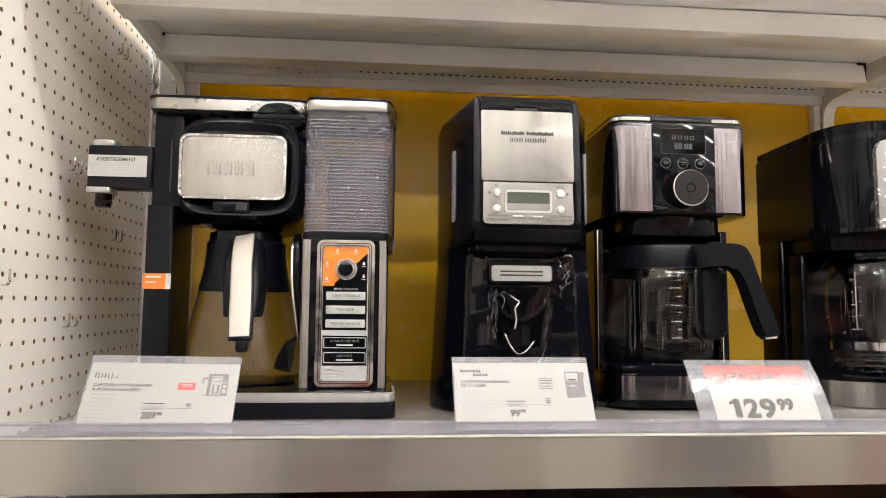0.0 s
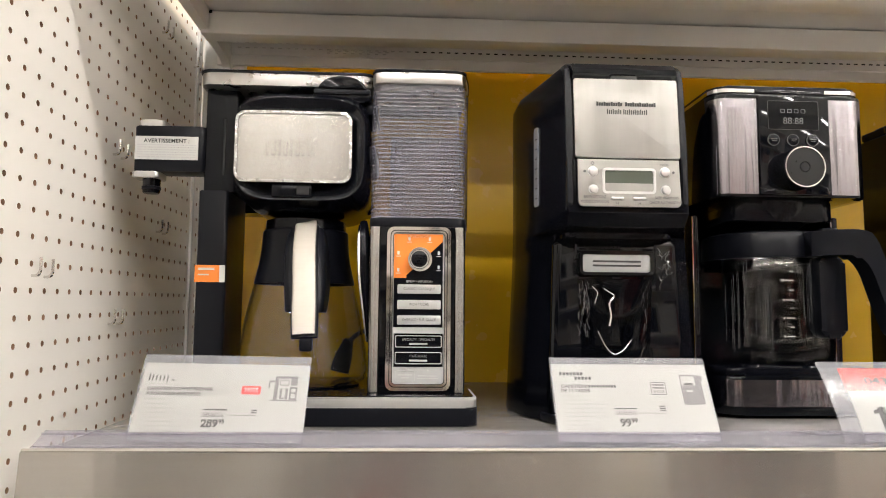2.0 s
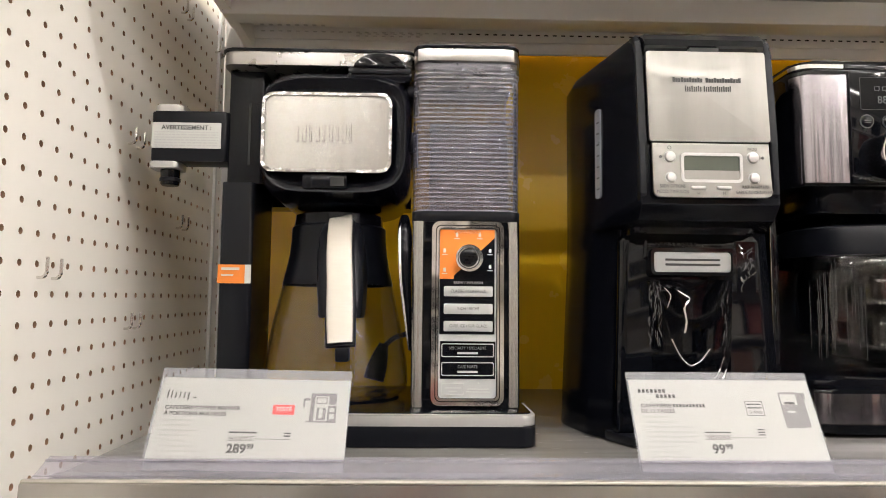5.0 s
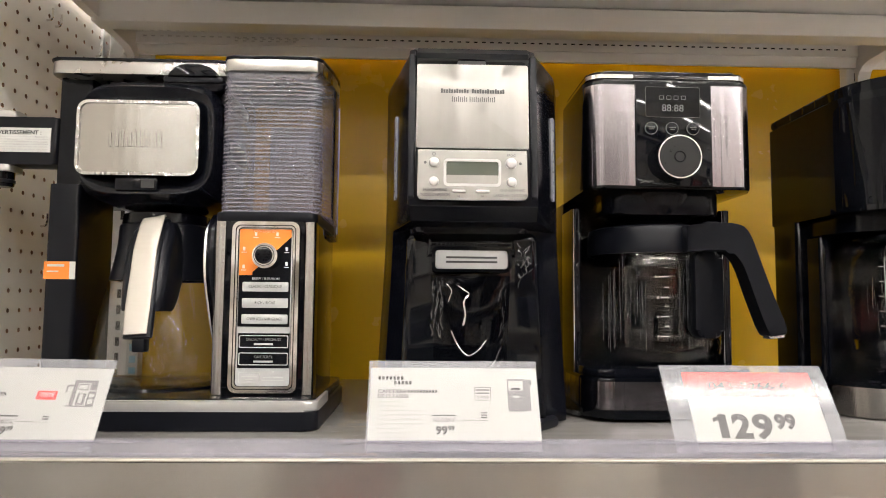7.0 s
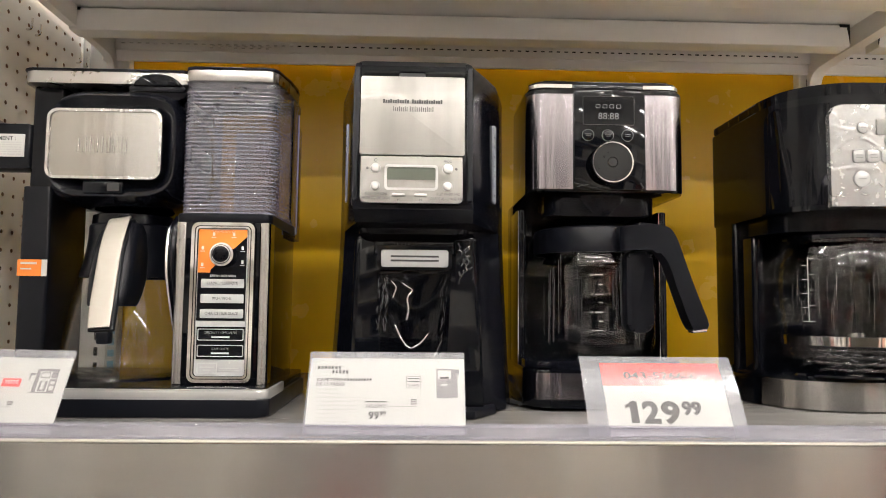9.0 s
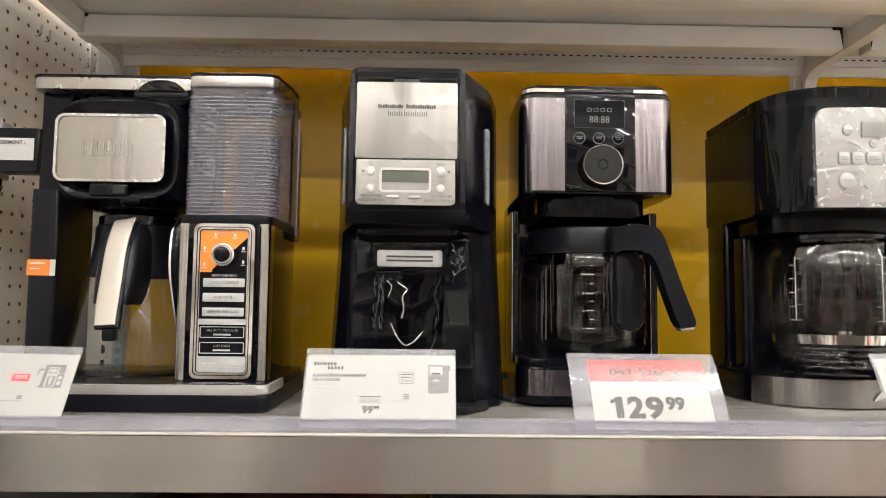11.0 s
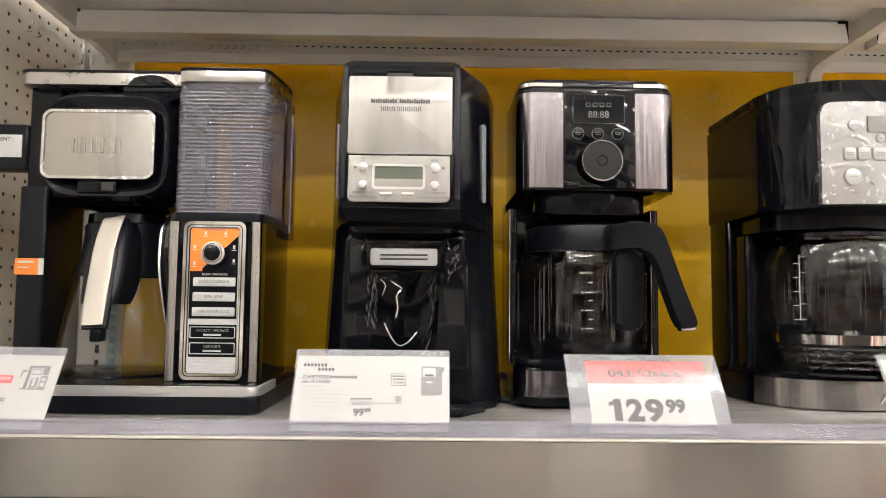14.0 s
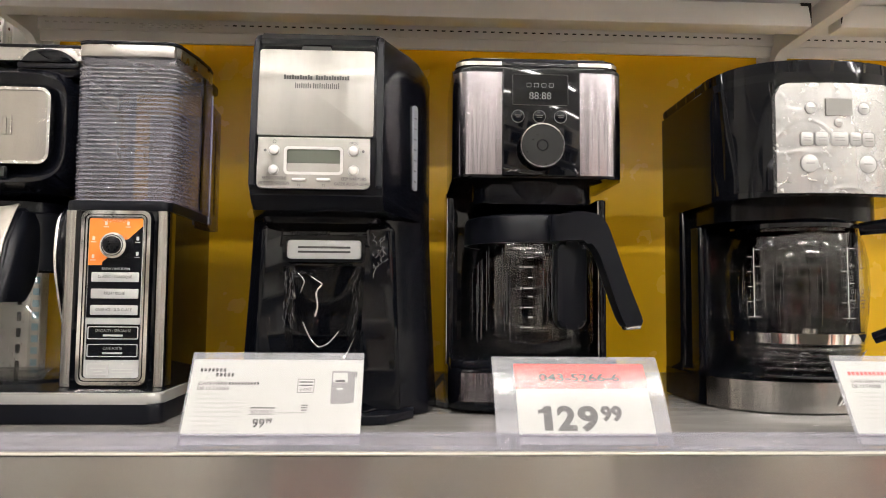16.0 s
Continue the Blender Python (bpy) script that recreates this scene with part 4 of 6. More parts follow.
    part("plug", sweep([(-0.126, 1.09, 1.330), (-0.133, 1.088, 1.305), (-0.138, 1.085, 1.285)], [(0.006, 0.005), (0.012, 0.009), (0.013, 0.010)], 12), M_RUBBER, cord, "", 60)


bar_brewer()


# ---- the tall black brewer with a steel face and a cup slot ----
def tower_brewer():
    t = thing("coffee_brewer", 0.175, 0.91, Z_DECK, "tall black dispensing coffee brewer with brushed steel face and small screen", "coffee maker")
    # shell: outlines from the shelf up
    def outline(xl, xr, yf, wl, wr, yw, yb, xlb, xrb):
        return [(xl, yf), (xr, yf), (wr - 0.010, yw - 0.045), (wr, yw), (wr, yw + 0.03), (xrb, yb), (xlb, yb), (wl, yw + 0.03), (wl, yw), (wl + 0.010, yw - 0.045)]
    levels = [
        (1.2555, outline(0.106, 0.242, 0.836, 0.074, 0.287, 0.915, 1.04, 0.11, 0.25)),
        (1.300, outline(0.108, 0.240, 0.838, 0.076, 0.284, 0.915, 1.04, 0.11, 0.25)),
        (1.400, outline(0.111, 0.235, 0.842, 0.081, 0.279, 0.917, 1.04, 0.11, 0.25)),
        (1.452, outline(0.112, 0.232, 0.842, 0.083, 0.277, 0.918, 1.04, 0.11, 0.25)),
        (1.4535, outline(0.112, 0.232, 0.786, 0.083, 0.277, 0.918, 1.04, 0.11, 0.25)),
        (1.466, outline(0.111, 0.231, 0.772, 0.083, 0.277, 0.918, 1.04, 0.11, 0.25)),
        (1.520, outline(0.110, 0.231, 0.774, 0.083, 0.277, 0.918, 1.04, 0.11, 0.25)),
        (1.600, outline(0.1095, 0.231, 0.782, 0.083, 0.276, 0.918, 1.035, 0.115, 0.245)),
        (1.6130, outline(0.110, 0.230, 0.786, 0.0830, 0.2765, 0.917, 1.03, 0.118, 0.242)),
        (1.6205, outline(0.112, 0.228, 0.790, 0.0865, 0.2730, 0.910, 1.01, 0.13, 0.23)),
        (1.6250, outline(0.1155, 0.2245, 0.797, 0.0960, 0.2630, 0.898, 0.99, 0.135, 0.225)),
        (1.6270, outline(0.121, 0.219, 0.810, 0.1090, 0.2480, 0.880, 0.96, 0.14, 0.22)),
    ]
    b = bmesh.new()
    rows = [[b.verts.new((x, y, z)) for x, y in o] for z, o in levels]
    for p, q in zip(rows, rows[1:]):
        for i in range(len(p)):
            j = (i + 1) % len(p)
            b.faces.new((p[i], p[j], q[j], q[i]))
    b.faces.new(rows[0][::-1])
    b.faces.new(rows[-1])
    bmesh.ops.recalc_face_normals(b, faces=b.faces)
    soften(b, 0.004, 3, angle=0.35)
    part("shell", b, M_BLACK, t, sharp=50)
    # hinged lid and its ears
    lid = part("lid", prism([(0.779, 1.6020), (0.775, 1.607), (0.776, 1.613), (0.782, 1.6195), (0.80, 1.6245), (0.83, 1.6270), (0.86, 1.6270), (0.86, 1.605)], "x", 0.1165, 0.2235, 0.002), M_GLOSSY, t,
               "glossy black lid edge")
    part("lid_notch", prism(rr(0.155, 0.182, 1.6012, 1.6050, 0.0018, 3), "y", 0.7738, 0.782), M_RUBBER, lid)
    for x0, x1 in ((0.1095, 0.1155), (0.2245, 0.2305)):
        part("ear", prism([(0.776, 1.468), (0.770, 1.475), (0.772, 1.52), (0.7785, 1.60), (0.781, 1.613), (0.789, 1.620), (0.80, 1.622), (0.80, 1.468)], "x", x0, x1, 0.002), M_MATTE, t)
    # face plate
    def tilt(y0, z0, y1, z1, x0, x1, r, th, material, name, parent, label="", n=5, corners=(1, 1, 1, 1)):
        o = rr(x0, x1, 0, math.hypot(y1 - y0, z1 - z0), r, n, corners)
        bb = prism(o, "z", 0, th, 0.0006)
        a = math.degrees(math.atan2(z1 - z0, y1 - y0))
        bb.transform(pose(0, y0, z0, a))
        return part(name, bb, material, parent, label)
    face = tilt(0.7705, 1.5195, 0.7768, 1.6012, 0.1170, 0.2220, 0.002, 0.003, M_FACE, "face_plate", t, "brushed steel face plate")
    for (x0, x1, z0, z1) in ((0.1395, 0.1655, 1.5730, 1.5765), (0.1685, 0.1985, 1.5730, 1.5765), (0.1500, 0.1650, 1.5645, 1.5690), (0.1665, 0.1900, 1.5645, 1.5690)):
        yy = 0.7705 + (z0 - 1.5195) * 0.0765 - 0.0033
        nb = None
        w = 0.0024 if z0 > 1.571 else 0.0019
        x = x0
        while x < x1:
            nb = box(x, x + w * (0.80 if z0 > 1.571 else 0.42), yy - 0.0002, yy + 0.0012, z0, z1 + 0.0006 - (0.0008 if int((x - x0) / w) % 3 else 0), bm=nb)
            x += w
        tagged(part("emblem", nb, M_INK, face), kind="stuff")
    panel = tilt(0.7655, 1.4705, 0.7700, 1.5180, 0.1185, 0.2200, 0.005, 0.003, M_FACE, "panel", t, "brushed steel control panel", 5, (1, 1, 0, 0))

    def on(z):
        return 0.7655 + (z - 1.4705) * 0.0947 - 0.0030
    lcd = part("screen_rim", ring(rr(0.1425, 0.1955, 1.4835, 1.5090, 0.004), rr(0.1450, 0.1930, 1.4860, 1.5065, 0.002), "y", on(1.496) - 0.0012, on(1.496) + 0.002), M_SILVER, panel)
    part("screen", prism(rr(0.1450, 0.1930, 1.4860, 1.5065, 0.002), "y", on(1.496) - 0.0002, on(1.496) + 0.002), M_LCD, lcd, "grey-green blank screen")
    for x, z, r in ((0.1335, 1.5055, 0.0044), (0.2050, 1.5055, 0.0046), (0.1335, 1.4875, 0.0040), (0.2050, 1.4875, 0.0042)):
        k = part("button", disc(x, z, r, on(z) - 0.0028, on(z) + 0.001, 28, 0.0012), M_SILVER, panel, "round silver button")
        part("button_ring", ring([(x + (r + 0.0008) * math.cos(i * math.pi / 14), z + (r + 0.0008) * math.sin(i * math.pi / 14)) for i in range(28)],
                                 [(x + r * math.cos(i * math.pi / 14), z + r * math.sin(i * math.pi / 14)) for i in range(28)], "y", on(z) - 0.0004, on(z) + 0.001), M_FAINT, k)
    for x in (0.1255, 0.2135):
        part("indicator", disc(x, 1.5055, 0.0013, on(1.5055) - 0.0005, on(1.5055) + 0.001, 14), M_INK, panel)
    for x in (0.1565, 0.1785):
        part("button", prism(rr(x - 0.0062, x + 0.0062, 1.4775, 1.4800, 0.0011, 3), "y", on(1.478) - 0.0020, on(1.478) + 0.001, 0.0005), M_SILVER, panel, "slim silver button")
    words("PROG", front(0.2050, on(1.5130) - 0.0004, 1.5120), 0.0034, M_INK, panel, "CENTER", 0.9)
    words("H", front(0.1565, on(1.474) - 0.0004, 1.4727), 0.0034, M_INK, panel, "CENTER")
    words("M", front(0.1785, on(1.474) - 0.0004, 1.4727), 0.0034, M_INK, panel, "CENTER")
    for s, x, z in (("BREW OPTIONS", 0.1345, 1.4785), ("MODES D'INFUSION", 0.1345, 1.4738), ("KEEP WARM HRS", 0.2055, 1.4785), ("GARDE AU CHAUD HRS", 0.2045, 1.4738)):
        words(s, front(x, on(z) - 0.0005, z), 0.0041, M_INK, panel, "CENTER", 0.74)
    part("power_mark", ring([(0.1335 + 0.0017 * math.cos(i * math.pi / 8), 1.5138 + 0.0017 * math.sin(i * math.pi / 8)) for i in range(16)],
                            [(0.1335 + 0.0012 * math.cos(i * math.pi / 8), 1.5138 + 0.0012 * math.sin(i * math.pi / 8)) for i in range(16)], "y", on(1.514) - 0.0004, on(1.514) + 0.001),
         M_INK, panel)
    # underside step and dispenser
    part("step", prism(rr(0.114, 0.228, 0.806, 0.86, 0.012), "z", 1.4440, 1.4548, 0.004), M_BLACK, t)
    bay = part("cup_bay", prism([(0.1020, 1.262), (0.2490, 1.262), (0.2410, 1.440), (0.2350, 1.448), (0.1140, 1.448), (0.1080, 1.440)], "y", 0.8285, 0.85, 0.006, 3), M_GLOSSY, t, "glossy black cup bay under crinkled film")
    part("bay_hood", prism([(0.128, 1.4225), (0.218, 1.4225), (0.216, 1.4415), (0.130, 1.4415)], "y", 0.8250, 0.835, 0.005, 3), M_GLOSSY, bay)
    nb = None
    for k in range(10):
        nb = box(0.1395 + k * 0.0040, 0.1395 + k * 0.0040 + (0.0030 if k % 3 else 0.0022), 0.8242, 0.8256, 1.4345, 1.4385, 0.0004, 1, nb)
    tagged(part("emblem", nb, M_BLACK, bay, "embossed strokes above the slot"), kind="stuff")
    rim = part("slot_rim", ring(rr(0.1335, 0.2125, 1.4075, 1.4325, 0.005), rr(0.1365, 0.2095, 1.4105, 1.4295, 0.003), "y", 0.8195, 0.832), M_GLOSSY, t)
    bar = part("cup_bar", prism(rr(0.1372, 0.2088, 1.4108, 1.4290, 0.0028), "y", 0.8215, 0.832, 0.001), M_PALE, rim, "pale push bar with two dark slots")
    part("bar_slot", join(box(0.1475, 0.1985, 0.8208, 0.8225, 1.4210, 1.4230, 0.0004), box(0.1475, 0.1985, 0.8208, 0.8225, 1.4165, 1.4185, 0.0004)), M_INK, bar)
    bulge = bmesh.new()
    grid = [[bulge.verts.new((0.1725 + 0.040 * (u / 10 - 1) * (1.0 - 0.15 * (v / 16)), 0.8285 - 0.0045 * (1 - (u / 10 - 1) ** 2) * math.sin(math.pi * min(1, 0.1 + v / 18)), 1.404 - v * 0.0088))
             for u in range(21)] for v in range(17)]
    for p, q in zip(grid, grid[1:]):
        for i in range(20):
            bulge.faces.new((p[i], p[i + 1], q[i + 1], q[i]))
    bmesh.ops.solidify(bulge, geom=bulge.faces[:], thickness=-0.003)
    film = part("film_cover", bulge, M_FILM, bay, "crinkled clear film over the bay", sharp=80)

    def on_film(x, z):
        v = (1.404 - z) / 0.0088
        u = max(-1, min(1, (x - 0.1725) / (0.040 * (1 - 0.15 * v / 16))))
        return x, 0.8285 - 0.0045 * (1 - u * u) * math.sin(math.pi * max(0, min(1, 0.1 + v / 18))) - 0.0001, z
    rnd = random.Random(21)

    spec = [(rnd.uniform(0.1335, 0.1450), rnd.uniform(1.346, 1.398), rnd.uniform(0.0015, 0.0060), rnd.uniform(1.35, 1.85), rnd.uniform(0.00018, 0.0004)) for k in range(40)]
    spec += [(0.2075 - rnd.random() * 0.007, rnd.uniform(1.338, 1.398), rnd.uniform(0.0010, 0.0045), rnd.uniform(1.2, 1.75), rnd.uniform(0.00012, 0.0003)) for k in range(26)]
    spec += [(rnd.uniform(0.142, 0.168), rnd.uniform(1.393, 1.400), rnd.uniform(0.001, 0.003), rnd.uniform(-0.5, 0.1), 0.0003) for k in range(9)]
    creases("film_creases", spec, on_film, film, seed=4, wave=0.12, curl=0.2)
    # Chrome wires model the bright glints along the film's folds.
    folds = None
    for r, line in ((0.0007, ((0.1531, 1.349), (0.1565, 1.341), (0.1611, 1.333), (0.1660, 1.327), (0.1704, 1.3252), (0.1750, 1.3268), (0.1796, 1.330), (0.1876, 1.340))),
                    (0.0009, ((0.1600, 1.3937), (0.1660, 1.3900), (0.1712, 1.386), (0.1672, 1.381), (0.1656, 1.376), (0.1667, 1.369), (0.1671, 1.363), (0.1656, 1.3547))),
                    (0.0005, ((0.2021, 1.333), (0.1990, 1.325), (0.1955, 1.318), (0.1880, 1.310), (0.1783, 1.303))),
                    (0.0004, ((0.2045, 1.322), (0.2000, 1.313), (0.1940, 1.305))),
                    (0.0005, ((0.1478, 1.396), (0.1520, 1.392), (0.1540, 1.388), (0.1520, 1.383), (0.1506, 1.378)))):
        folds = wire([Vector(on_film(x + rnd.uniform(-0.0004, 0.0004), z)) for x, z in line], r, 5, 3, folds)
    tagged(part("film_folds", folds, M_CHROME, film, "chrome wires tracing glints on the film's folds", 80), kind="stuff")
    side = part("film_strip", prism(rr(0.2170, 0.2345, 1.392, 1.440, 0.002, 3), "y", 0.8281, 0.832), M_FILM, bay, "crinkled film strip beside the slot")
    creases("film_creases", [(rnd.uniform(0.2190, 0.2330), rnd.uniform(1.394, 1.438), rnd.uniform(0.001, 0.0045), rnd.uniform(0.6, 2.5), rnd.uniform(0.0003, 0.0007)) for k in range(26)],
            lambda x, z: (x, 0.8280, z), side, seed=5)
    part("foot_rim", prism([(0.097, 0.84), (0.110, 0.806), (0.130, 0.799), (0.215, 0.799), (0.2365, 0.801), (0.262, 0.838), (0.262, 0.87), (0.097, 0.87)], "z", Z_DECK + 0.001, 1.2635, 0.002),
         M_MATTE, t)
    part("foot_tray", prism([(0.118, 0.83), (0.128, 0.812), (0.215, 0.812), (0.228, 0.83)], "z", 1.2636, 1.2655, 0.0005), M_GLOSSY, t)
    # water windows on both flanks
    for (xa, ya), (xb, yb) in (((0.110, 0.774), (0.093, 0.873)), ((0.231, 0.774), (0.267, 0.873))):
        d = Vector((xb - xa, yb - ya, 0)).normalized()
        side = -1 if xb < xa else 1
        nrm = Vector((d.y, -d.x, 0)) * side

        def slab(s0, s1, z0, z1, lo, hi, r):
            bb = prism(rr(s0, s1, z0, z1, r, 4), "y", lo, hi)
            for v in bb.verts:
                p = Vector((xa, ya, 0)) + d * v.co.x + nrm * v.co.y
                v.co = (p.x, p.y, v.co.z)
            return bb
        w = part("water_window", slab(0.078, 0.0895, 1.484, 1.572, -0.002, 0.0016, 0.003), M_WINDOW, t, "pale water level window")
        mk = None
        for i in range(7):
            mk = join(mk, slab(0.0795, 0.0850, 1.492 + i * 0.011, 1.4932 + i * 0.011, 0.0014, 0.0019, 0.0003))
        part("level_mark", mk, M_INK, w)



tower_brewer()


# ---- the brewer with a round dial ----
def dial_brewer():
    t = thing("coffee_brewer", 0.39, 0.93, Z_DECK, "black coffee brewer with smoked steel cheeks and round dial", "coffee maker")
    cx = 0.3905
    head = part("head", prism(rr(0.3005, 0.4855, 0.868, 1.01, 0.020, 8), "z", 1.5015, 1.6215, 0.003), M_GLOSSY, t)
    part("top_rim", ring(rr(0.3035, 0.4825, 0.871, 1.007, 0.018, 8), rr(0.3058, 0.4802, 0.8733, 1.0047, 0.016, 8), "z", 1.6242, 1.6285), M_CHROME, head, "steel rim round the top")
    part("top", prism(rr(0.3050, 0.4810, 0.8725, 1.006, 0.017, 8), "z", 1.6195, 1.6325, 0.003), M_GLOSSY, head)
    for x0, x1, c in ((0.3070, 0.3528, (1, 0, 0, 0)), (0.4362, 0.4755, (0, 1, 0, 0))):
        # the cheek wraps round the head's front corner
        o, k = [], 8
        if c[0]:
            o = [(x1, 0.8662)] + [(0.3185 - 0.0195 * math.sin(radians(90 * i / k)) + 0.002, 0.8857 - 0.0195 * math.cos(radians(90 * i / k))) for i in range(k + 1)] + \
                [(0.3205 - 0.0165 * math.cos(radians(90 * i / k)), 0.8872 - 0.0165 * math.sin(radians(90 * i / k))) for i in range(k + 1)] + [(x1, 0.8707)]
        else:
            o = [(x0, 0.8662)] + [(0.4645 + 0.0195 * math.sin(radians(90 * i / k)), 0.8857 - 0.0195 * math.cos(radians(90 * i / k))) for i in range(k + 1)] + \
                [(0.4645 + 0.0165 * math.cos(radians(90 * i / k)), 0.8872 - 0.0165 * math.sin(radians(90 * i / k))) for i in range(k + 1)] + [(x0, 0.8707)]
        part("cheek", prism(o, "z", 1.5045, 1.6155), M_SMOKED, head, "smoked steel cheek under film")
    panel = part("panel", prism(rr(0.3530, 0.4360, 1.5035, 1.6185, 0.0015, 3), "y", 0.8635, 0.870, 0.001), M_GLOSSY, head, "glossy black control panel")
    scr = part("screen", prism(rr(0.3635, 0.4230, 1.5790, 1.6125, 0.002, 3), "y", 0.8629, 0.864), M_GLOSSY, panel, "dark screen with pale segments")
    part("screen_outline", ring(rr(0.3635, 0.4230, 1.5790, 1.6125, 0.002, 3), rr(0.3638, 0.4227, 1.5793, 1.6122, 0.0018, 3), "y", 0.8625, 0.8632), M_LCDINK, scr)
    words("88:88", front(0.3930, 0.8624, 1.5855), 0.0110, M_SEGMENT, scr, "CENTER", 1.0)
    for i in range(4):
        x = 0.3810 + i * 0.0080
        part("icon", ring(rr(x - 0.0026, x + 0.0026, 1.5985, 1.6030, 0.0008, 3), rr(x - 0.0021, x + 0.0021, 1.5990, 1.6025, 0.0006, 3), "y", 0.8624, 0.8630), M_SEGMENT, scr)
    for x in (0.3692, 0.3920, 0.4148):
        k = part("button", disc(x, 1.5668, 0.0063, 0.8612, 0.864, 28, 0.001), M_BLACK, panel, "round black button")
        part("button_ring", ring([(x + 0.0069 * math.cos(i * math.pi / 14), 1.5668 + 0.0069 * math.sin(i * math.pi / 14)) for i in range(28)],
                                 [(x + 0.0063 * math.cos(i * math.pi / 14), 1.5668 + 0.0063 * math.sin(i * math.pi / 14)) for i in range(28)], "y", 0.8618, 0.864), M_LCDINK, k)
        part("print", join(box(x - 0.0035, x + 0.0035, 0.8608, 0.8614, 1.5672, 1.5680), box(x - 0.0028, x + 0.0028, 0.8608, 0.8614, 1.5652, 1.5659)), M_LCDINK, k)
    dial = part("dial", disc(0.3912, 1.5310, 0.0224, 0.8400, 0.864, 56, 0.0015), M_GLOSSY, panel, "black dial with a chrome rim")
    part("dial_rim", ring([(0.3912 + 0.0230 * math.cos(i * math.pi / 28), 1.5310 + 0.0230 * math.sin(i * math.pi / 28)) for i in range(56)],
                          [(0.3912 + 0.0217 * math.cos(i * math.pi / 28), 1.5310 + 0.0217 * math.sin(i * math.pi / 28)) for i in range(56)], "y", 0.8385, 0.8420), M_CHROME, dial)
    part("dial_face", disc(0.3912, 1.5310, 0.0216, 0.8396, 0.8403, 48), M_DIAL, dial)
    kn = None
    for i in range(40):
        a = math.pi * i / 20
        kn = disc(0.3912 + 0.0225 * math.cos(a), 1.5310 + 0.0225 * math.sin(a), 0.0009, 0.8432, 0.8630, 6, bm=kn)
    tagged(part("dial_knurl", kn, M_BLACK, dial), kind="stuff")
    part("dial_mark", ring([(0.3912 + 0.0060 * math.cos(i * math.pi / 12), 1.5310 + 0.0060 * math.sin(i * math.pi / 12)) for i in range(24)],
                           [(0.3912 + 0.0050 * math.cos(i * math.pi / 12), 1.5310 + 0.0050 * math.sin(i * math.pi / 12)) for i in range(24)], "y", 0.8391, 0.8397), M_BLACK, dial)
    part("rim_break", prism(rr(0.3530, 0.4360, 0.8695, 0.8800, 0.001, 2), "z", 1.6190, 1.6292, 0.001), M_GLOSSY, head)
    fold_rnd = random.Random(77)
    creases("film_creases", [(0.3560 + 0.004 * k, 1.5075 + 0.0035 * fold_rnd.random(), 0.0035, fold_rnd.uniform(-0.6, 0.6), 0.0005) for k in range(4)]
            + [(0.3720 + 0.005 * k, 1.5062, 0.0030, fold_rnd.uniform(-0.2, 0.2), 0.0004) for k in range(5)]
            + [(0.4310, 1.5090, 0.0030, 2.2, 0.0006), (0.4330, 1.5065, 0.0018, 0.8, 0.0005)], lambda x, z: (x, 0.8633, z), panel, "folds of clear film at the panel's foot", 17)
    # neck, back column and side posts
    part("neck", prism(rr(0.325, 0.456, 0.885, 1.0, 0.02), "z", 1.476, 1.5014, 0.003), M_BLACK, t)
    part("filter_basket", lathe([(0.0, 1.470), (0.040, 1.470), (0.050, 1.476), (0.056, 1.496), (0.056, 1.5012)], cx, 0.935), M_BLACK, t)
    part("column", prism(rr(0.2995, 0.4800, 0.985, 1.045, 0.008), "z", Z_DECK + 0.01, 1.5016, 0.002), M_GLOSSY, t)
    rnd0 = random.Random(12)
    for x0, x1 in ((0.2975, 0.3075), (0.4705, 0.4805)):
        p = part("side_post", prism(rr(x0, x1, 0.925, 0.99, 0.003), "z", 1.300, 1.487, 0.001), M_FILM, t, "glossy black post under crinkled film")
        creases("film_creases", [(rnd0.uniform(0, 1), rnd0.uniform(1.305, 1.482), rnd0.uniform(0.001, 0.004), rnd0.uniform(1.0, 2.2), 0.0004) for k in range(16)],
                lambda u, z: (x0 + 0.001 + 0.008 * max(0, min(1, u)), 0.9249, z), p, "", 7)
        part("post_edge", box(x0, x0 + 0.0008, 0.9238, 0.9252, 1.30, 1.486), M_CHROME, p)
    base = part("base", prism(rr(0.2985, 0.4815, 0.8595, 1.04, 0.028, 8), "z", Z_DECK + 0.004, 1.3005, 0.003), M_GLOSSY, t)
    part("base_band", ring(rr(0.2980, 0.4820, 0.8588, 1.0, 0.029, 8), rr(0.3010, 0.4790, 0.8615, 0.998, 0.027, 8), "z", 1.2675, 1.2965), M_SMOKED, base, "smoked steel band")
    part("base_ledge", prism(rr(0.3005, 0.4795, 0.8615, 1.0, 0.026, 8), "z", 1.3005, 1.3095, 0.003), M_BLACK, base)
    part("hot_plate", lathe([(0, 1.3125), (0.066, 1.3125), (0.069, 1.3110), (0.070, 1.3090)], cx, 0.936), M_GLOSSY, base)
    for x in (0.325, 0.455):
        part("foot", lathe([(0, Z_DECK), (0.010, Z_DECK), (0.010, Z_DECK + 0.0045)], x, 0.882, 20), M_RUBBER, base)
    # carafe
    cy = 0.936
    g = [(0.0, 1.3135), (0.066, 1.3135), (0.072, 1.3165), (0.0745, 1.323), (0.0752, 1.335), (0.0752, 1.418), (0.0738, 1.428), (0.070, 1.4345)]
    inner = [(max(0, r - 0.0022), z + (0.0022 if i < 2 else 0)) for i, (r, z) in enumerate(g)][::-1]
    jug = part("carafe", lathe(g + inner, cx, cy, 64), M_GLASS2, t, "clear glass carafe with white level marks")
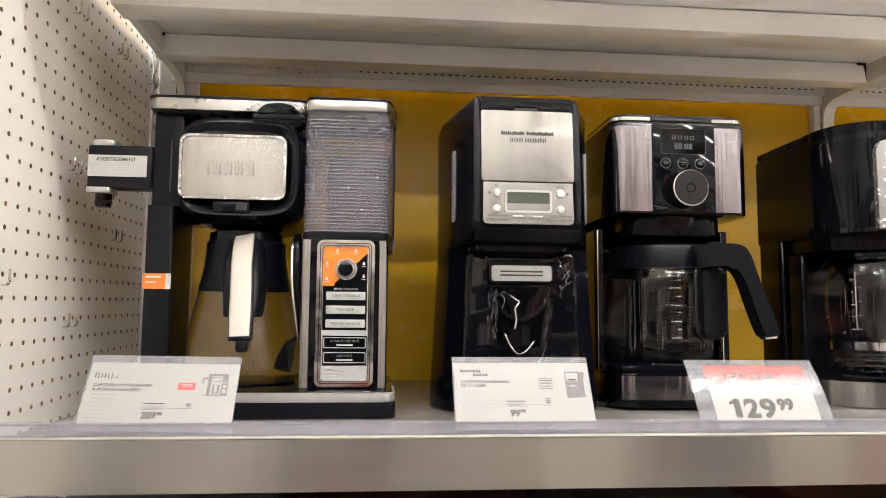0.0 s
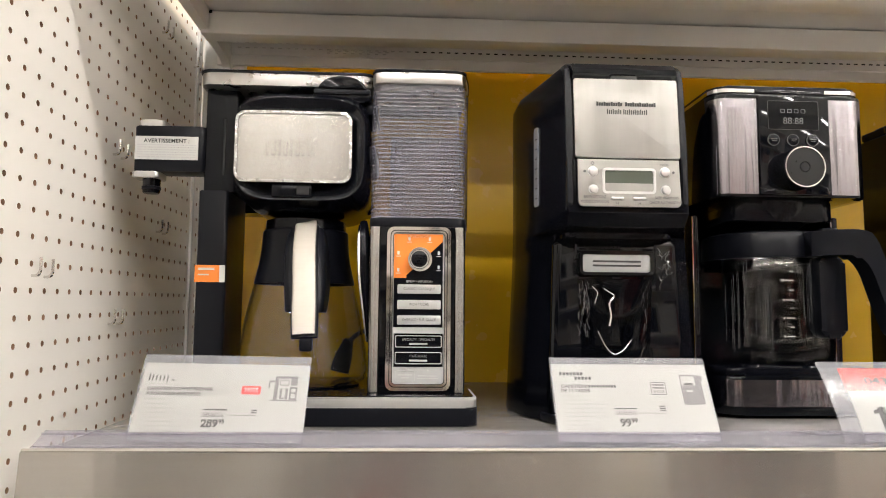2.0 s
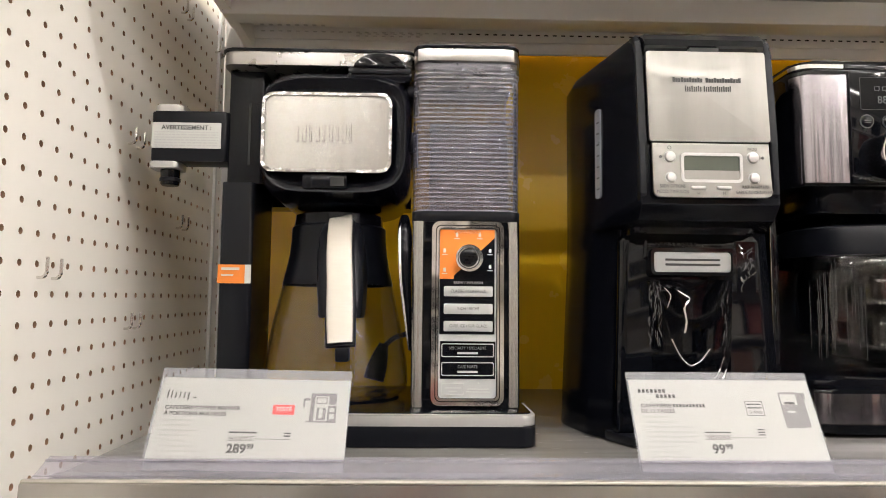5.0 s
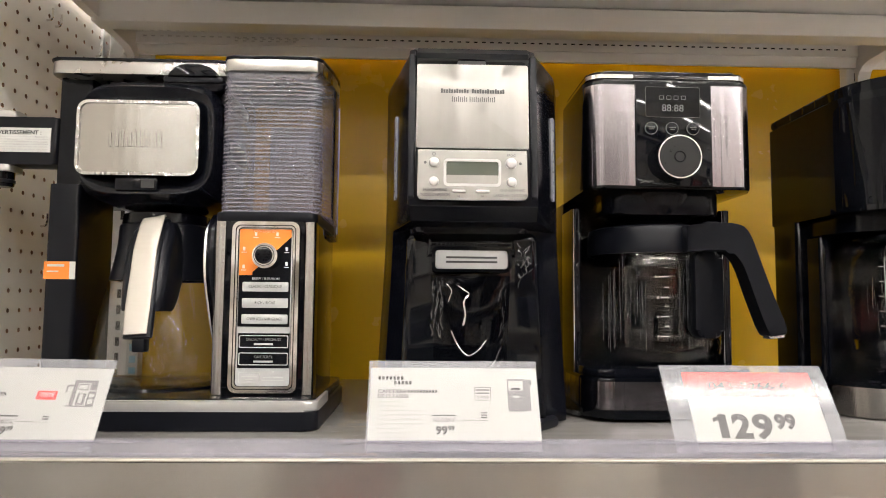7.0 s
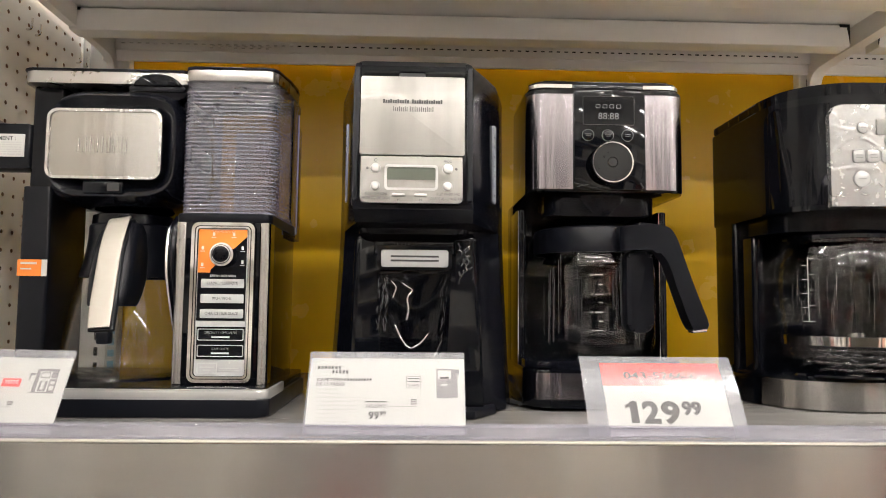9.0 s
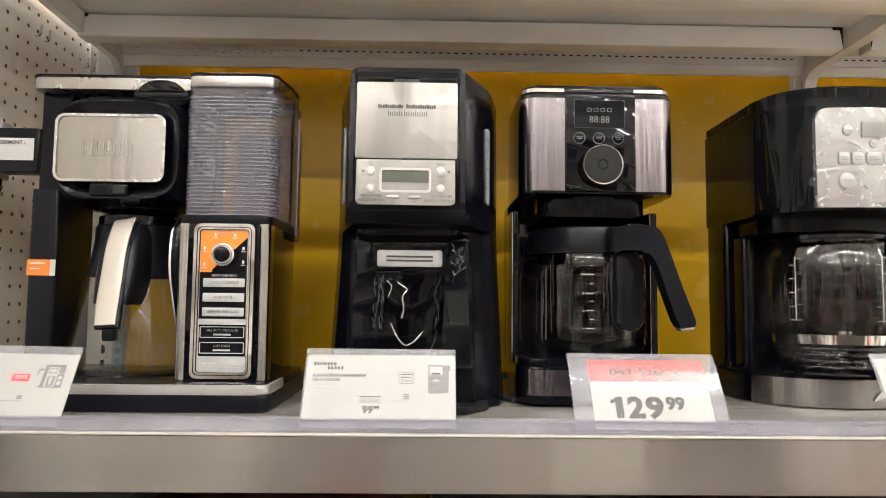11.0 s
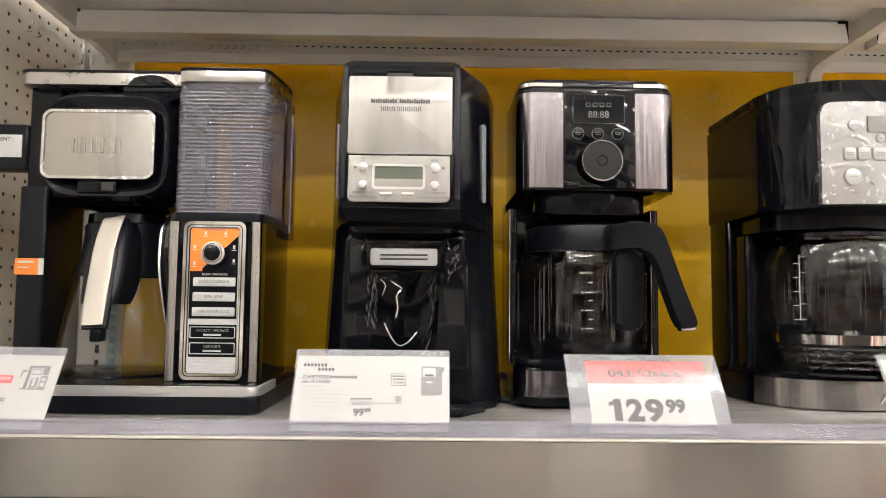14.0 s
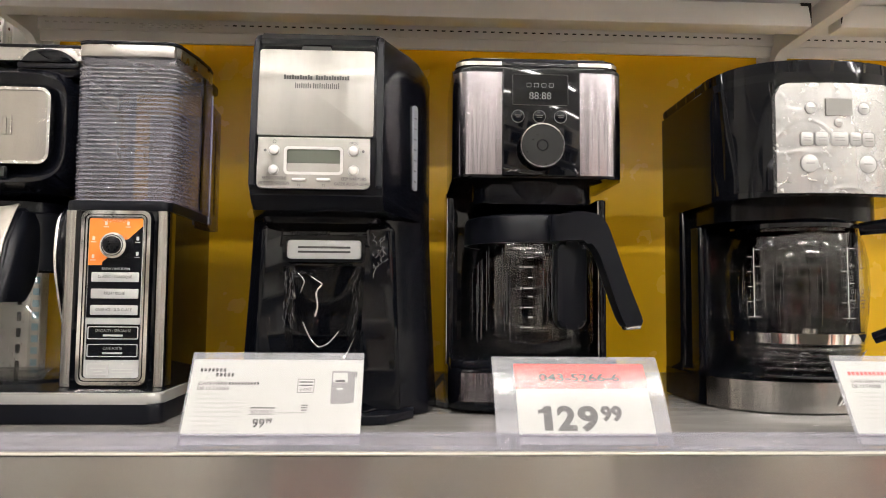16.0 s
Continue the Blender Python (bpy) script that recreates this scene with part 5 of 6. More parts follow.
    part("carafe_lid", lathe([(0.0, 1.4640), (0.064, 1.4640), (0.0700, 1.4615), (0.0715, 1.4560), (0.0718, 1.4330), (0.0690, 1.4330)], cx, cy, 56), M_MATTE, jug, "matte black lid band")
    part("lid_hinge", prism(rr(0.425, 0.447, 0.868, 0.885, 0.005), "z", 1.4600, 1.4670, 0.002), M_BLACK, jug)
    mk = None
    zs = [(1.4265, 0.0065), (1.4165, 0.0040), (1.4065, 0.0090), (1.3955, 0.0045), (1.3845, 0.0085), (1.3755, 0.0045), (1.3645, 0.0085), (1.3545, 0.0045), (1.3440, 0.0085)]
    for z, w in zs:
        mk = box(0.3842 - w, 0.3842, 0.8598, 0.8604, z - 0.0004, z + 0.0004, bm=mk)
    part("level_scale", mk, M_WHITE, jug, "white level marks")
    for s, z in (("MAX", 1.4250), ("10", 1.4052), ("8", 1.3832), ("6", 1.3632), ("4", 1.3427)):
        words(s, front(0.3735, 0.8598, z), 0.0037, M_WHITE, jug, "RIGHT", 1.15)
    def handle_y(x):
        return 0.862 - 0.040 * min(1, max(0, (x - 0.404) / 0.040)) ** 0.7

    def lean_out(bm):
        for v in bm.verts:
            v.co.y += handle_y(v.co.x)
        return bm
    outline = smooth_path([Vector(p) for p in ((0.402, 0, 1.4605), (0.420, 0, 1.4605), (0.4340, 0, 1.4595), (0.4440, 0, 1.4550), (0.4510, 0, 1.4450), (0.4565, 0, 1.4300), (0.4705, 0, 1.3900), (0.4850, 0, 1.3530))], 4)
    outline += [Vector((0.4835, 0, 1.3485)), Vector((0.4690, 0, 1.3465))]
    outline += smooth_path([Vector(p) for p in ((0.4690, 0, 1.3465), (0.4635, 0, 1.3560), (0.4530, 0, 1.3850), (0.4430, 0, 1.4150), (0.4370, 0, 1.4270), (0.4290, 0, 1.4325), (0.402, 0, 1.4330))], 4)[1:]
    grip = part("carafe_handle", lean_out(prism([(v.x, v.z) for v in outline], "y", -0.011, 0.013, 0.0065, 4)), M_MATTE, jug, "matte black handle", 60)
    tip = [(0.4850, 1.3512), (0.4840, 1.3455), (0.4832, 1.3450), (0.4690, 1.3438), (0.4683, 1.3470)]
    part("handle_tip", lean_out(prism(tip, "y", -0.0065, 0.0085, 0.0012)), M_CHROME, grip, "chrome handle tip", 60)
    part("handle_mount", prism(rr(0.4090, 0.4385, 1.3425, 1.4340, 0.009), "y", 0.850, 0.874, 0.005), M_MATTE, jug, "black handle mount on the glass")
    rnd = random.Random(31)

    def on_glass(a, z):
        return cx + 0.0755 * math.cos(a), cy + 0.0755 * math.sin(a), z
    creases("film_creases", [(0.0755 * rnd.uniform(4.85, 5.25), rnd.uniform(1.404, 1.432), 0.0018 * rnd.uniform(0.6, 1.6), rnd.uniform(0.2, 2.9), 0.00028) for k in range(60)],
            lambda a, z: on_glass(a / 0.0755, z), jug, "", 6)
    b = None
    for k in range(46):
        a = rnd.choice((rnd.uniform(3.55, 4.35), rnd.uniform(4.75, 5.3)))
        z0 = rnd.uniform(1.325, 1.37)
        z1 = rnd.uniform(1.385, 1.432)
        b = wire([on_glass(a + rnd.uniform(-0.004, 0.004), z0 + (z1 - z0) * i / 4) for i in range(5)], rnd.uniform(0.00015, 0.0004), 5, 2, b)
    tagged(part("film_folds", b, M_CREASE, jug, "upright folds of the film round the glass", 80), kind="stuff")
    # cord lying at the foot
    part("power_cord", wire([(0.300, 1.03, 1.275), (0.286, 1.0, 1.262), (0.283, 0.95, 1.2575), (0.290, 0.915, 1.2572), (0.297, 0.90, 1.2575)], 0.0026), M_RUBBER, t)


dial_brewer()


# ---- the round-fronted brewer with a silver key panel ----
def round_brewer():
    t = thing("coffee_brewer", 0.689, 0.93, Z_DECK, "glossy black round-fronted coffee brewer with film-covered silver key panel", "coffee maker")
    cx, x0, x1, yb = 0.689, 0.5855, 0.7925, 1.03

    def dee(f, y_side, inset=0.0, back=yb, p=2.6, n=26):
        w = (x1 - x0) / 2 - inset
        o = []
        for i in range(n + 1):
            a = math.pi * i / n
            c, s = math.cos(a), math.sin(a)
            o.append((cx - w * math.copysign(abs(c) ** (2 / p), c), y_side - (y_side - f) * abs(s) ** (2 / p)))
        return o + [(x1 - inset, back), (x0 + inset, back)]
    head = part("head", prism(dee(0.820, 0.905, 0, yb, 2.4), "z", 1.4800, 1.6085, 0.002), M_GLOSSY, t, "", 40)
    part("lid", prism(dee(0.822, 0.905, 0.001, yb - 0.002, 2.4), "z", 1.6087, 1.6200, 0.003), M_FILM2, t)
    part("lid_crown", prism(dee(0.834, 0.91, 0.012, yb - 0.015, 2.4), "z", 1.6198, 1.6255, 0.004), M_FILM2, t)
    # key panel, bowed with the head's front
    pb = bmesh.new()
    w = 0.0615
    zlo, zhi, rc = 1.4825, 1.5955, 0.012
    n = 24
    rows = []
    for i in range(n + 1):
        u = -1 + 2 * i / n
        d = max(0, abs(u) * w - (w - rc))
        top = zhi - (rc - math.sqrt(max(0, rc * rc - d * d)))
        y = 0.8165 + 0.0065 * u * u
        rows.append([pb.verts.new((cx + u * w, y, zlo)), pb.verts.new((cx + u * w, y, top)), pb.verts.new((cx + u * w, y + 0.008, top)), pb.verts.new((cx + u * w, y + 0.008, zlo))])
    for p, q in zip(rows, rows[1:]):
        for a in range(4):
            pb.faces.new((p[a], q[a], q[(a + 1) % 4], p[(a + 1) % 4]))
    pb.faces.new(rows[0])
    pb.faces.new(rows[-1][::-1])
    panel = part("key_panel", pb, M_FILMPANEL, head, "silver key panel under crinkled film", 40)

    def yf(x):
        return 0.8165 + 0.0065 * ((x - cx) / w) ** 2
    scr = part("screen", prism(rr(0.6755, 0.7030, 1.5615, 1.5790, 0.001, 3), "y", yf(0.689) - 0.0015, yf(0.689) + 0.002), M_LCD2, panel, "grey screen")
    for x, z, r in ((0.6615, 1.5695, 0.0058), (0.7165, 1.5695, 0.0058), (0.6890, 1.5545, 0.0042), (0.6590, 1.5125, 0.0088), (0.7190, 1.5125, 0.0088)):
        k = part("button", disc(x, z, r, yf(x) - 0.0010, yf(x) + 0.002, 32, 0.0006), M_KEY, panel, "round silver button")
        part("button_ring", ring([(x + (r + 0.0007) * math.cos(i * math.pi / 16), z + (r + 0.0007) * math.sin(i * math.pi / 16)) for i in range(32)],
                                 [(x + r * math.cos(i * math.pi / 16), z + r * math.sin(i * math.pi / 16)) for i in range(32)], "y", yf(x) - 0.0008, yf(x) + 0.002), M_KEYPRINT, k)
        part("print", box(x - r * 0.5, x + r * 0.5, yf(x) - 0.0014, yf(x) - 0.0008, z - 0.0005, z + 0.0006), M_KEYPRINT, k)
    for x, wk in ((0.6565, 0.0062), (0.6715, 0.0066), (0.6895, 0.0086), (0.7065, 0.0056), (0.7205, 0.0062)):
        k = part("button", prism(rr(x - wk, x + wk, 1.5310, 1.5445, 0.0028, 4), "y", yf(x) - 0.0010, yf(x) + 0.002, 0.0006), M_KEY, panel, "oblong silver button")
        part("button_ring", ring(rr(x - wk - 0.0006, x + wk + 0.0006, 1.5304, 1.5451, 0.0032, 4), rr(x - wk, x + wk, 1.5310, 1.5445, 0.0028, 4), "y", yf(x) - 0.0008, yf(x) + 0.002), M_KEYPRINT, k)
        part("print", join(box(x - wk * 0.6, x + wk * 0.6, yf(x) - 0.0014, yf(x) - 0.0008, 1.5385, 1.5393), box(x - wk * 0.6, x + wk * 0.6, yf(x) - 0.0014, yf(x) - 0.0008, 1.5357, 1.5365)), M_KEYPRINT, k)
    part("film", prism(dee(0.8188, 0.905, -0.0006, 0.99, 2.4)[2:10] + [(x - 0.0, y + 0.0012) for x, y in dee(0.8188, 0.905, -0.0006, 0.99, 2.4)[2:10]][::-1], "z", 1.486, 1.600), M_FILM2, head,
         "crinkled film on the flank")
    rnd = random.Random(51)
    # Chrome strokes model the sparkle of light on the panel's film.
    creases("film_creases", [(rnd.uniform(cx - 0.055, cx + 0.055), rnd.choice((rnd.uniform(1.486, 1.505), rnd.uniform(1.488, 1.592))), rnd.uniform(0.001, 0.005), rnd.uniform(-0.7, 0.9), rnd.uniform(0.0002, 0.0005))
                             for k in range(9)], lambda x, z: (x, yf(x) - 0.0002, z), panel, "", 10, M_CHROME)
    # neck and column
    part("neck", prism(dee(0.862, 0.92, 0.012, yb), "z", 1.4600, 1.4799, 0.002), M_BLACK, t)
    col = part("column", prism(rr(x0, x1, 0.972, yb, 0.006), "z", 1.288, 1.4805, 0.001), M_GLOSSY, t)
    for s in (-1, 1):
        xa, xb = sorted((cx + s * 0.0965, cx + s * 0.0815))
        part("column_cheek", prism(rr(xa, xb, 0.935, 0.975, 0.004), "z", 1.290, 1.458, 0.001), M_GLOSSY, col)
        part("cheek_line", box(xa + 0.006, xa + 0.008, 0.9338, 0.9352, 1.295, 1.455), M_BLACK, col)
    # base
    base = part("base", prism(dee(0.860, 0.960, 0.001, yb, 2.2), "z", Z_DECK + 0.0015, 1.2555, 0.0005), M_BLACK, t)
    band = part("base_band", prism([p for p in dee(0.8605, 0.960, 0.0015, 0.985, 2.2) if p[1] < 0.930], "z", 1.2556, 1.2880, 0.001), M_BRUSHV, base, "brushed steel band round the base", 40)
    part("base_top", prism(dee(0.861, 0.960, 0.002, yb, 2.2), "z", 1.2880, 1.2935, 0.003), M_GLOSSY, base)
    part("base_back", prism([p for p in dee(0.8605, 0.960, 0.0012, yb - 0.001, 2.2) if p[1] > 0.924][::-1], "z", 1.2556, 1.2879), M_GLOSSY, base)
    b = None
    for i in range(3):
        b = wire([(0.7085 + i * 0.004, 0.8600, 1.2640 + i * 0.001), (0.7120 + i * 0.003, 0.8597, 1.2690), (0.7175 + i * 0.002, 0.8600, 1.2745 - i * 0.002)], 0.0007, 6, 4, b)
    tagged(part("emblem", b, M_PALE, band), kind="stuff")
    part("hot_plate", lathe([(0, 1.2965), (0.066, 1.2965), (0.071, 1.2955), (0.073, 1.2932)], cx, 0.918), M_GLOSSY, base)
    # carafe
    cy = 0.915
    g = [(0.0, 1.2975), (0.050, 1.2975), (0.060, 1.3005), (0.0685, 1.3120), (0.0715, 1.3260), (0.0735, 1.3400), (0.0765, 1.3620), (0.0785, 1.3900), (0.0775, 1.4180), (0.0735, 1.4380),
         (0.0690, 1.4475), (0.0690, 1.4540)]
    inner = [(max(0, r - 0.0022), z + (0.0022 if i < 3 else 0)) for i, (r, z) in enumerate(g)][::-1]
    jug = part("carafe", lathe(g + inner, cx, cy, 64), M_GLASS2, t, "clear bellied glass carafe under film")
    part("carafe_band", lathe([(0.0722, 1.3285), (0.0738, 1.3290), (0.0746, 1.3395), (0.0736, 1.3400)], cx, cy, 64, None, True), M_CHROME, jug, "steel band round the glass")
    # Added glass rings imitate the refraction lines in the carafe's foot.
    for r, z in ((0.0690, 1.3235), (0.0670, 1.3165), (0.0640, 1.3090), (0.0590, 1.3020)):
        part("glass_step", lathe([(r + 0.0026 * math.cos(math.pi * i / 6), z + 0.0026 * math.sin(math.pi * i / 6)) for i in range(12)], cx, cy, 64, None, True), M_GLASS3, jug, "glass ring standing for refraction lines in the foot", 80)
    part("carafe_lid", lathe([(0.0, 1.4625), (0.052, 1.4625), (0.064, 1.4600), (0.0705, 1.4560), (0.0710, 1.4515), (0.068, 1.4510)], cx, cy, 56), M_GLOSSY, jug)
    for xa in (0.6245, 0.7080):
        yy = cy - math.sqrt(0.0790 ** 2 - (xa - cx) ** 2) - 0.0004
        mk = box(xa - 0.00025, xa + 0.00025, yy, yy + 0.0006, 1.3560, 1.4300)
        for i in range(5):
            mk = box(xa - 0.0068, xa, yy - 0.0002, yy + 0.0006, 1.3560 + i * 0.0160, 1.3565 + i * 0.0160, bm=mk)
            mk = box(xa, xa + 0.0068, yy - 0.0002, yy + 0.0006, 1.3560 + i * 0.0180, 1.3565 + i * 0.0180, bm=mk)
        part("level_scale", mk, M_PRINT, jug, "white level marks")
    rnd = random.Random(41)

    def on_glass(a, z):
        r = 0.0735 + 0.0052 * math.sin(math.pi * max(0, min(1, (z - 1.335) / 0.105)))
        return cx + r * math.cos(a), cy + r * math.sin(a), z
    b = None
    for k in range(34):
        a = rnd.choice((rnd.uniform(3.5, 4.3), rnd.uniform(4.5, 5.6)))
        z0 = rnd.uniform(1.345, 1.39)
        z1 = z0 + rnd.uniform(0.01, 0.045)
        b = wire([on_glass(a + rnd.uniform(-0.005, 0.005), z0 + (z1 - z0) * i / 4) for i in range(5)], rnd.uniform(0.00012, 0.0003), 5, 2, b)
    tagged(part("film_folds", b, M_CREASE, jug, "upright folds of the film round the glass", 80), kind="stuff")
    # Rows of short dashes stand in for the dotted reflection of ceiling lamps.
    creases("film_creases", [(0.075 * (4.86 + 0.045 * (k % 11) + rnd.uniform(-0.01, 0.01)), rnd.choice((1.364, 1.4085)) + 0.0036 * (k // 11 % 7), rnd.uniform(0.0006, 0.0014), rnd.uniform(-0.3, 0.3), 0.0004)
                             for k in range(150)], lambda a, z: on_glass(a / 0.075, z), jug, "", 13)
    creases("film_creases", [(0.075 * rnd.uniform(3.7, 5.6), rnd.uniform(1.425, 1.444), 0.0035 * rnd.uniform(0.5, 1.5), rnd.uniform(-0.4, 0.4), 0.0004) for k in range(12)], lambda a, z: on_glass(a / 0.075, z), jug, "", 8)
    creases("film_creases", [(0.065 * rnd.uniform(3.5, 5.8), rnd.uniform(1.300, 1.322), 0.004 * rnd.uniform(0.5, 1.5), rnd.uniform(-0.4, 0.4), 0.0005) for k in range(30)],
            lambda a, z: (cx + (0.0605 + (z - 1.3005) * 0.6) * math.cos(a / 0.065), cy + (0.0605 + (z - 1.3005) * 0.6) * math.sin(a / 0.065), z), jug, "", 9)
    part("carafe_handle", sweep([(0.745, 0.872, 1.4520), (0.766, 0.852, 1.4530), (0.784, 0.838, 1.4430), (0.794, 0.832, 1.4150), (0.790, 0.836, 1.3750), (0.772, 0.850, 1.3480), (0.752, 0.866, 1.3345)],
                                [(0.007, 0.009), (0.008, 0.010), (0.008, 0.011), (0.008, 0.011), (0.007, 0.010), (0.006, 0.009), (0.005, 0.008)], 18), M_BLACK, jug, "black loop handle", 60)


round_brewer()


# ---- price tags in clear sleeves ----
TAG_UP = Vector((0, 0.4856, 0.8742))
TAG_OUT = Vector((0, -0.8742, 0.4856))


def on_tag(x, v, out=0.0):
    """The pose of a place on the leaning tags: x along the shelf, v up the tag."""
    p = Vector((x, 0.692, 1.266)) + TAG_UP * v + TAG_OUT * out
    return pose(p.x, p.y, p.z, math.degrees(math.atan2(TAG_UP.z, TAG_UP.y)))


def flat(x0, x1, v0, v1, out, th=0.00012, bm=None, roll=0.0, cx=0.0):
    b = prism(rr(x0, x1, v0, v1, min(0.0008, (x1 - x0) / 4, (v1 - v0) / 4), 2), "z", 0, th)
    m = on_tag(0, 0, out)
    if roll:
        m = m @ pose(cx, 0.0, 0, 0, 0, roll) @ pose(-cx, 0, 0)
    b.transform(m)
    return join(bm, b)


def sleeve(x0, x1, c0, c1, ctop, label, roll=0.0, top=0.070):
    t = thing("price_tag", (x0 + x1) / 2, 0.692, 1.266, label, "price tag", "price tags")
    cx = (x0 + x1) / 2
    m = on_tag(0, 0, 0.0)
    if roll:
        m = m @ pose(cx, 0.0, 0, 0, 0, roll) @ pose(-cx, 0, 0)
    b = ring(rr(x0, x1, -0.0075, top, 0.001, 2), rr(c0, c1, -0.0066, ctop, 0.0008, 2), "z", 0.0006, 0.0011)
    b.transform(m)
    part("sleeve", b, M_HOLDBACK, t, "clear plastic sleeve edge")
    part("cover", flat(c0, c1, -0.0066, ctop, 0.0011, 0.0003, None, roll, cx), M_HOLDER, t, "clear plastic cover")
    return t, cx, roll


def lines(spec, out, roll=0.0, cx=0.0):
    b = None
    for x0, x1, v0, v1 in spec:
        b = flat(x0, x1, v0, v1, out, 0.00012, b, roll, cx)
    return b


def print_lines(x0, widths, v, step, h, out, roll=0.0, cx=0.0):
    """Lines of print too small to read, as word-long dashes."""
    rnd = random.Random(int(x0 * 1e4) + len(widths))
    spec = []
    for k, wd in enumerate(widths):
        x = x0 + (0.0015 if k % 3 else 0)
        end = x0 + wd
        while x < end:
            w = min(rnd.uniform(0.0016, 0.0058), end - x)
            spec.append((x, x + max(w, 0.0006), v - k * step, v - k * step + h))
            x += w + 0.0009
    return lines(spec, out, roll, cx)


def mini(spec, s, x, v, out, roll=0.0, cx=0.0):
    return lines([(x + a * s, x + b * s, v + c * s, v + d * s) for a, b, c, d in spec], out, roll, cx)


def tag_words(text, x, v, size, material, parent, roll, cx, align="LEFT", squeeze=1.0, bold=0.0, width=0.0):
    m = on_tag(0, 0, 0.0007)
    if roll:
        m = m @ pose(cx, 0, 0, 0, 0, roll) @ pose(-cx, 0, 0)
    words(text, m @ pose(x, v, 0), size, material, parent, align, squeeze, "lettering", bold, width)


def tags():
    rnd = random.Random(4)
    # first tag
    t, cx, r = sleeve(-0.2712, -0.1290, -0.2695, -0.1296, 0.0625, "white printed price tag in a clear sleeve, with red badge", -0.9)
    card = part("card", flat(-0.2695, -0.1296, -0.0065, 0.0625, 0.0, 0.0004, None, r, cx), M_CARD, t, "white card")
    o = 0.0006
    part("brand_mark", lines([(-0.2641, -0.2632, 0.0462, 0.0525), (-0.2613, -0.2604, 0.0462, 0.0520), (-0.2583, -0.2574, 0.0462, 0.0510), (-0.2552, -0.2543, 0.0462, 0.0510), (-0.2520, -0.2511, 0.0462, 0.0510),
                              (-0.2489, -0.2480, 0.0445, 0.0510), (-0.2450, -0.2424, 0.0462, 0.0472)], o, r, cx), M_INK, card)
    tag_words("CAFETIÈRE COFFEE BREWER", -0.2637, 0.0378, 0.0039, M_INK, card, r, cx, bold=0.00008, width=0.0550)
    tag_words("À PORTIONS MULTIPLES", -0.2637, 0.0333, 0.0039, M_INK, card, r, cx, bold=0.00008, width=0.0455)
    part("fine_print", print_lines(-0.2637, [rnd.uniform(0.019, 0.038) for i in range(8)], 0.0288, 0.0038, 0.0013, o, r, cx), M_PRINT, card)
    badge = part("badge", flat(-0.1850, -0.1690, 0.0350, 0.0425, o, 0.00012, None, r, cx), M_RED, card, "small red badge")
    tag_words("TESTÉ", -0.1770, 0.0377, 0.0044, M_WHITE, badge, r, cx, "CENTER", 1.0, 0.00008)
    part("code", lines([(-0.2140, -0.1940, 0.0205, 0.0217), (-0.2153, -0.1945, 0.0150, 0.0152), (-0.2153, -0.1945, 0.0182, 0.0184), (-0.1945, -0.1695, 0.0164, 0.0167), (-0.1745, -0.1695, 0.0185, 0.0195),
                        (-0.1745, -0.1695, 0.0205, 0.0215)], o, r, cx), M_INK, card)
    tag_words("043-0077-6", -0.2050, 0.0153, 0.0036, M_INK, card, r, cx, "CENTER", 1.0)
    tag_words("289", -0.2136, 0.0062, 0.0092, M_INK, card, r, cx, bold=0.0003, width=0.0137)
    tag_words("99", -0.1996, 0.0092, 0.0052, M_INK, card, r, cx, bold=0.0002, width=0.0050)
    part("barcode", lines([(-0.1765 + i * 0.0011, -0.1765 + i * 0.0011 + rnd.uniform(0.0003, 0.0007), 0.003, 0.0105) for i in range(5)], o, r, cx), M_FAINT, card)
    part("picture", mini([(0.0, 1.0, 0, 0.05), (0.12, 0.26, 0.05, 1.0), (0.26, 0.72, 0.9, 1.0), (0.30, 0.66, 0.62, 0.86), (0.34, 0.64, 0.08, 0.5), (0.70, 0.98, 0.05, 0.58), (0.72, 0.96, 0.62, 1.0),
                          (-0.12, 0.1, 0.74, 0.82), (-0.12, -0.06, 0.52, 0.74)], 0.0225, -0.1605, 0.0295, o, r, cx), M_PICT, card)
    part("picture_light", mini([(0.33, 0.63, 0.66, 0.82), (0.42, 0.54, 0.14, 0.48), (0.76, 0.92, 0.12, 0.30), (0.76, 0.92, 0.36, 0.5)], 0.0225, -0.1605, 0.0295, o + 0.00015, r, cx), M_CARD, card)
    # second tag
    t, cx, r = sleeve(0.0805, 0.2204, 0.0820, 0.2200, 0.0640, "white printed price tag in a clear sleeve, with small boxed badge")
    card = part("card", flat(0.0820, 0.2200, -0.0065, 0.0640, 0.0, 0.0004), M_CARD, t, "white card")
    part("brand_mark", lines([(0.0884 + i * 0.0031, 0.0884 + i * 0.0031 + 0.0021, 0.0532, 0.0562) for i in range(7)] + [(0.1015 + i * 0.0031, 0.1015 + i * 0.0031 + 0.0021, 0.0490, 0.0520) for i in range(5)], o),
         M_INK, card)
    tag_words("CAFETIÈRE", 0.0886, 0.0417, 0.0040, M_INK, card, 0, 0, bold=0.00008, width=0.0230)
    part("name_bar", lines([(0.1128 + i * 0.0025, 0.1128 + i * 0.0025 + 0.0017, 0.0418, 0.0445) for i in range(10)], o), M_INK, card)
    tag_words("DE 12 TASSES", 0.0886, 0.0375, 0.0040, M_INK, card, 0, 0, bold=0.00008, width=0.0250)
    part("fine_print", print_lines(0.0886, [rnd.uniform(0.016, 0.042) for i in range(9)], 0.0335, 0.0037, 0.0012, o), M_PRINT, card)
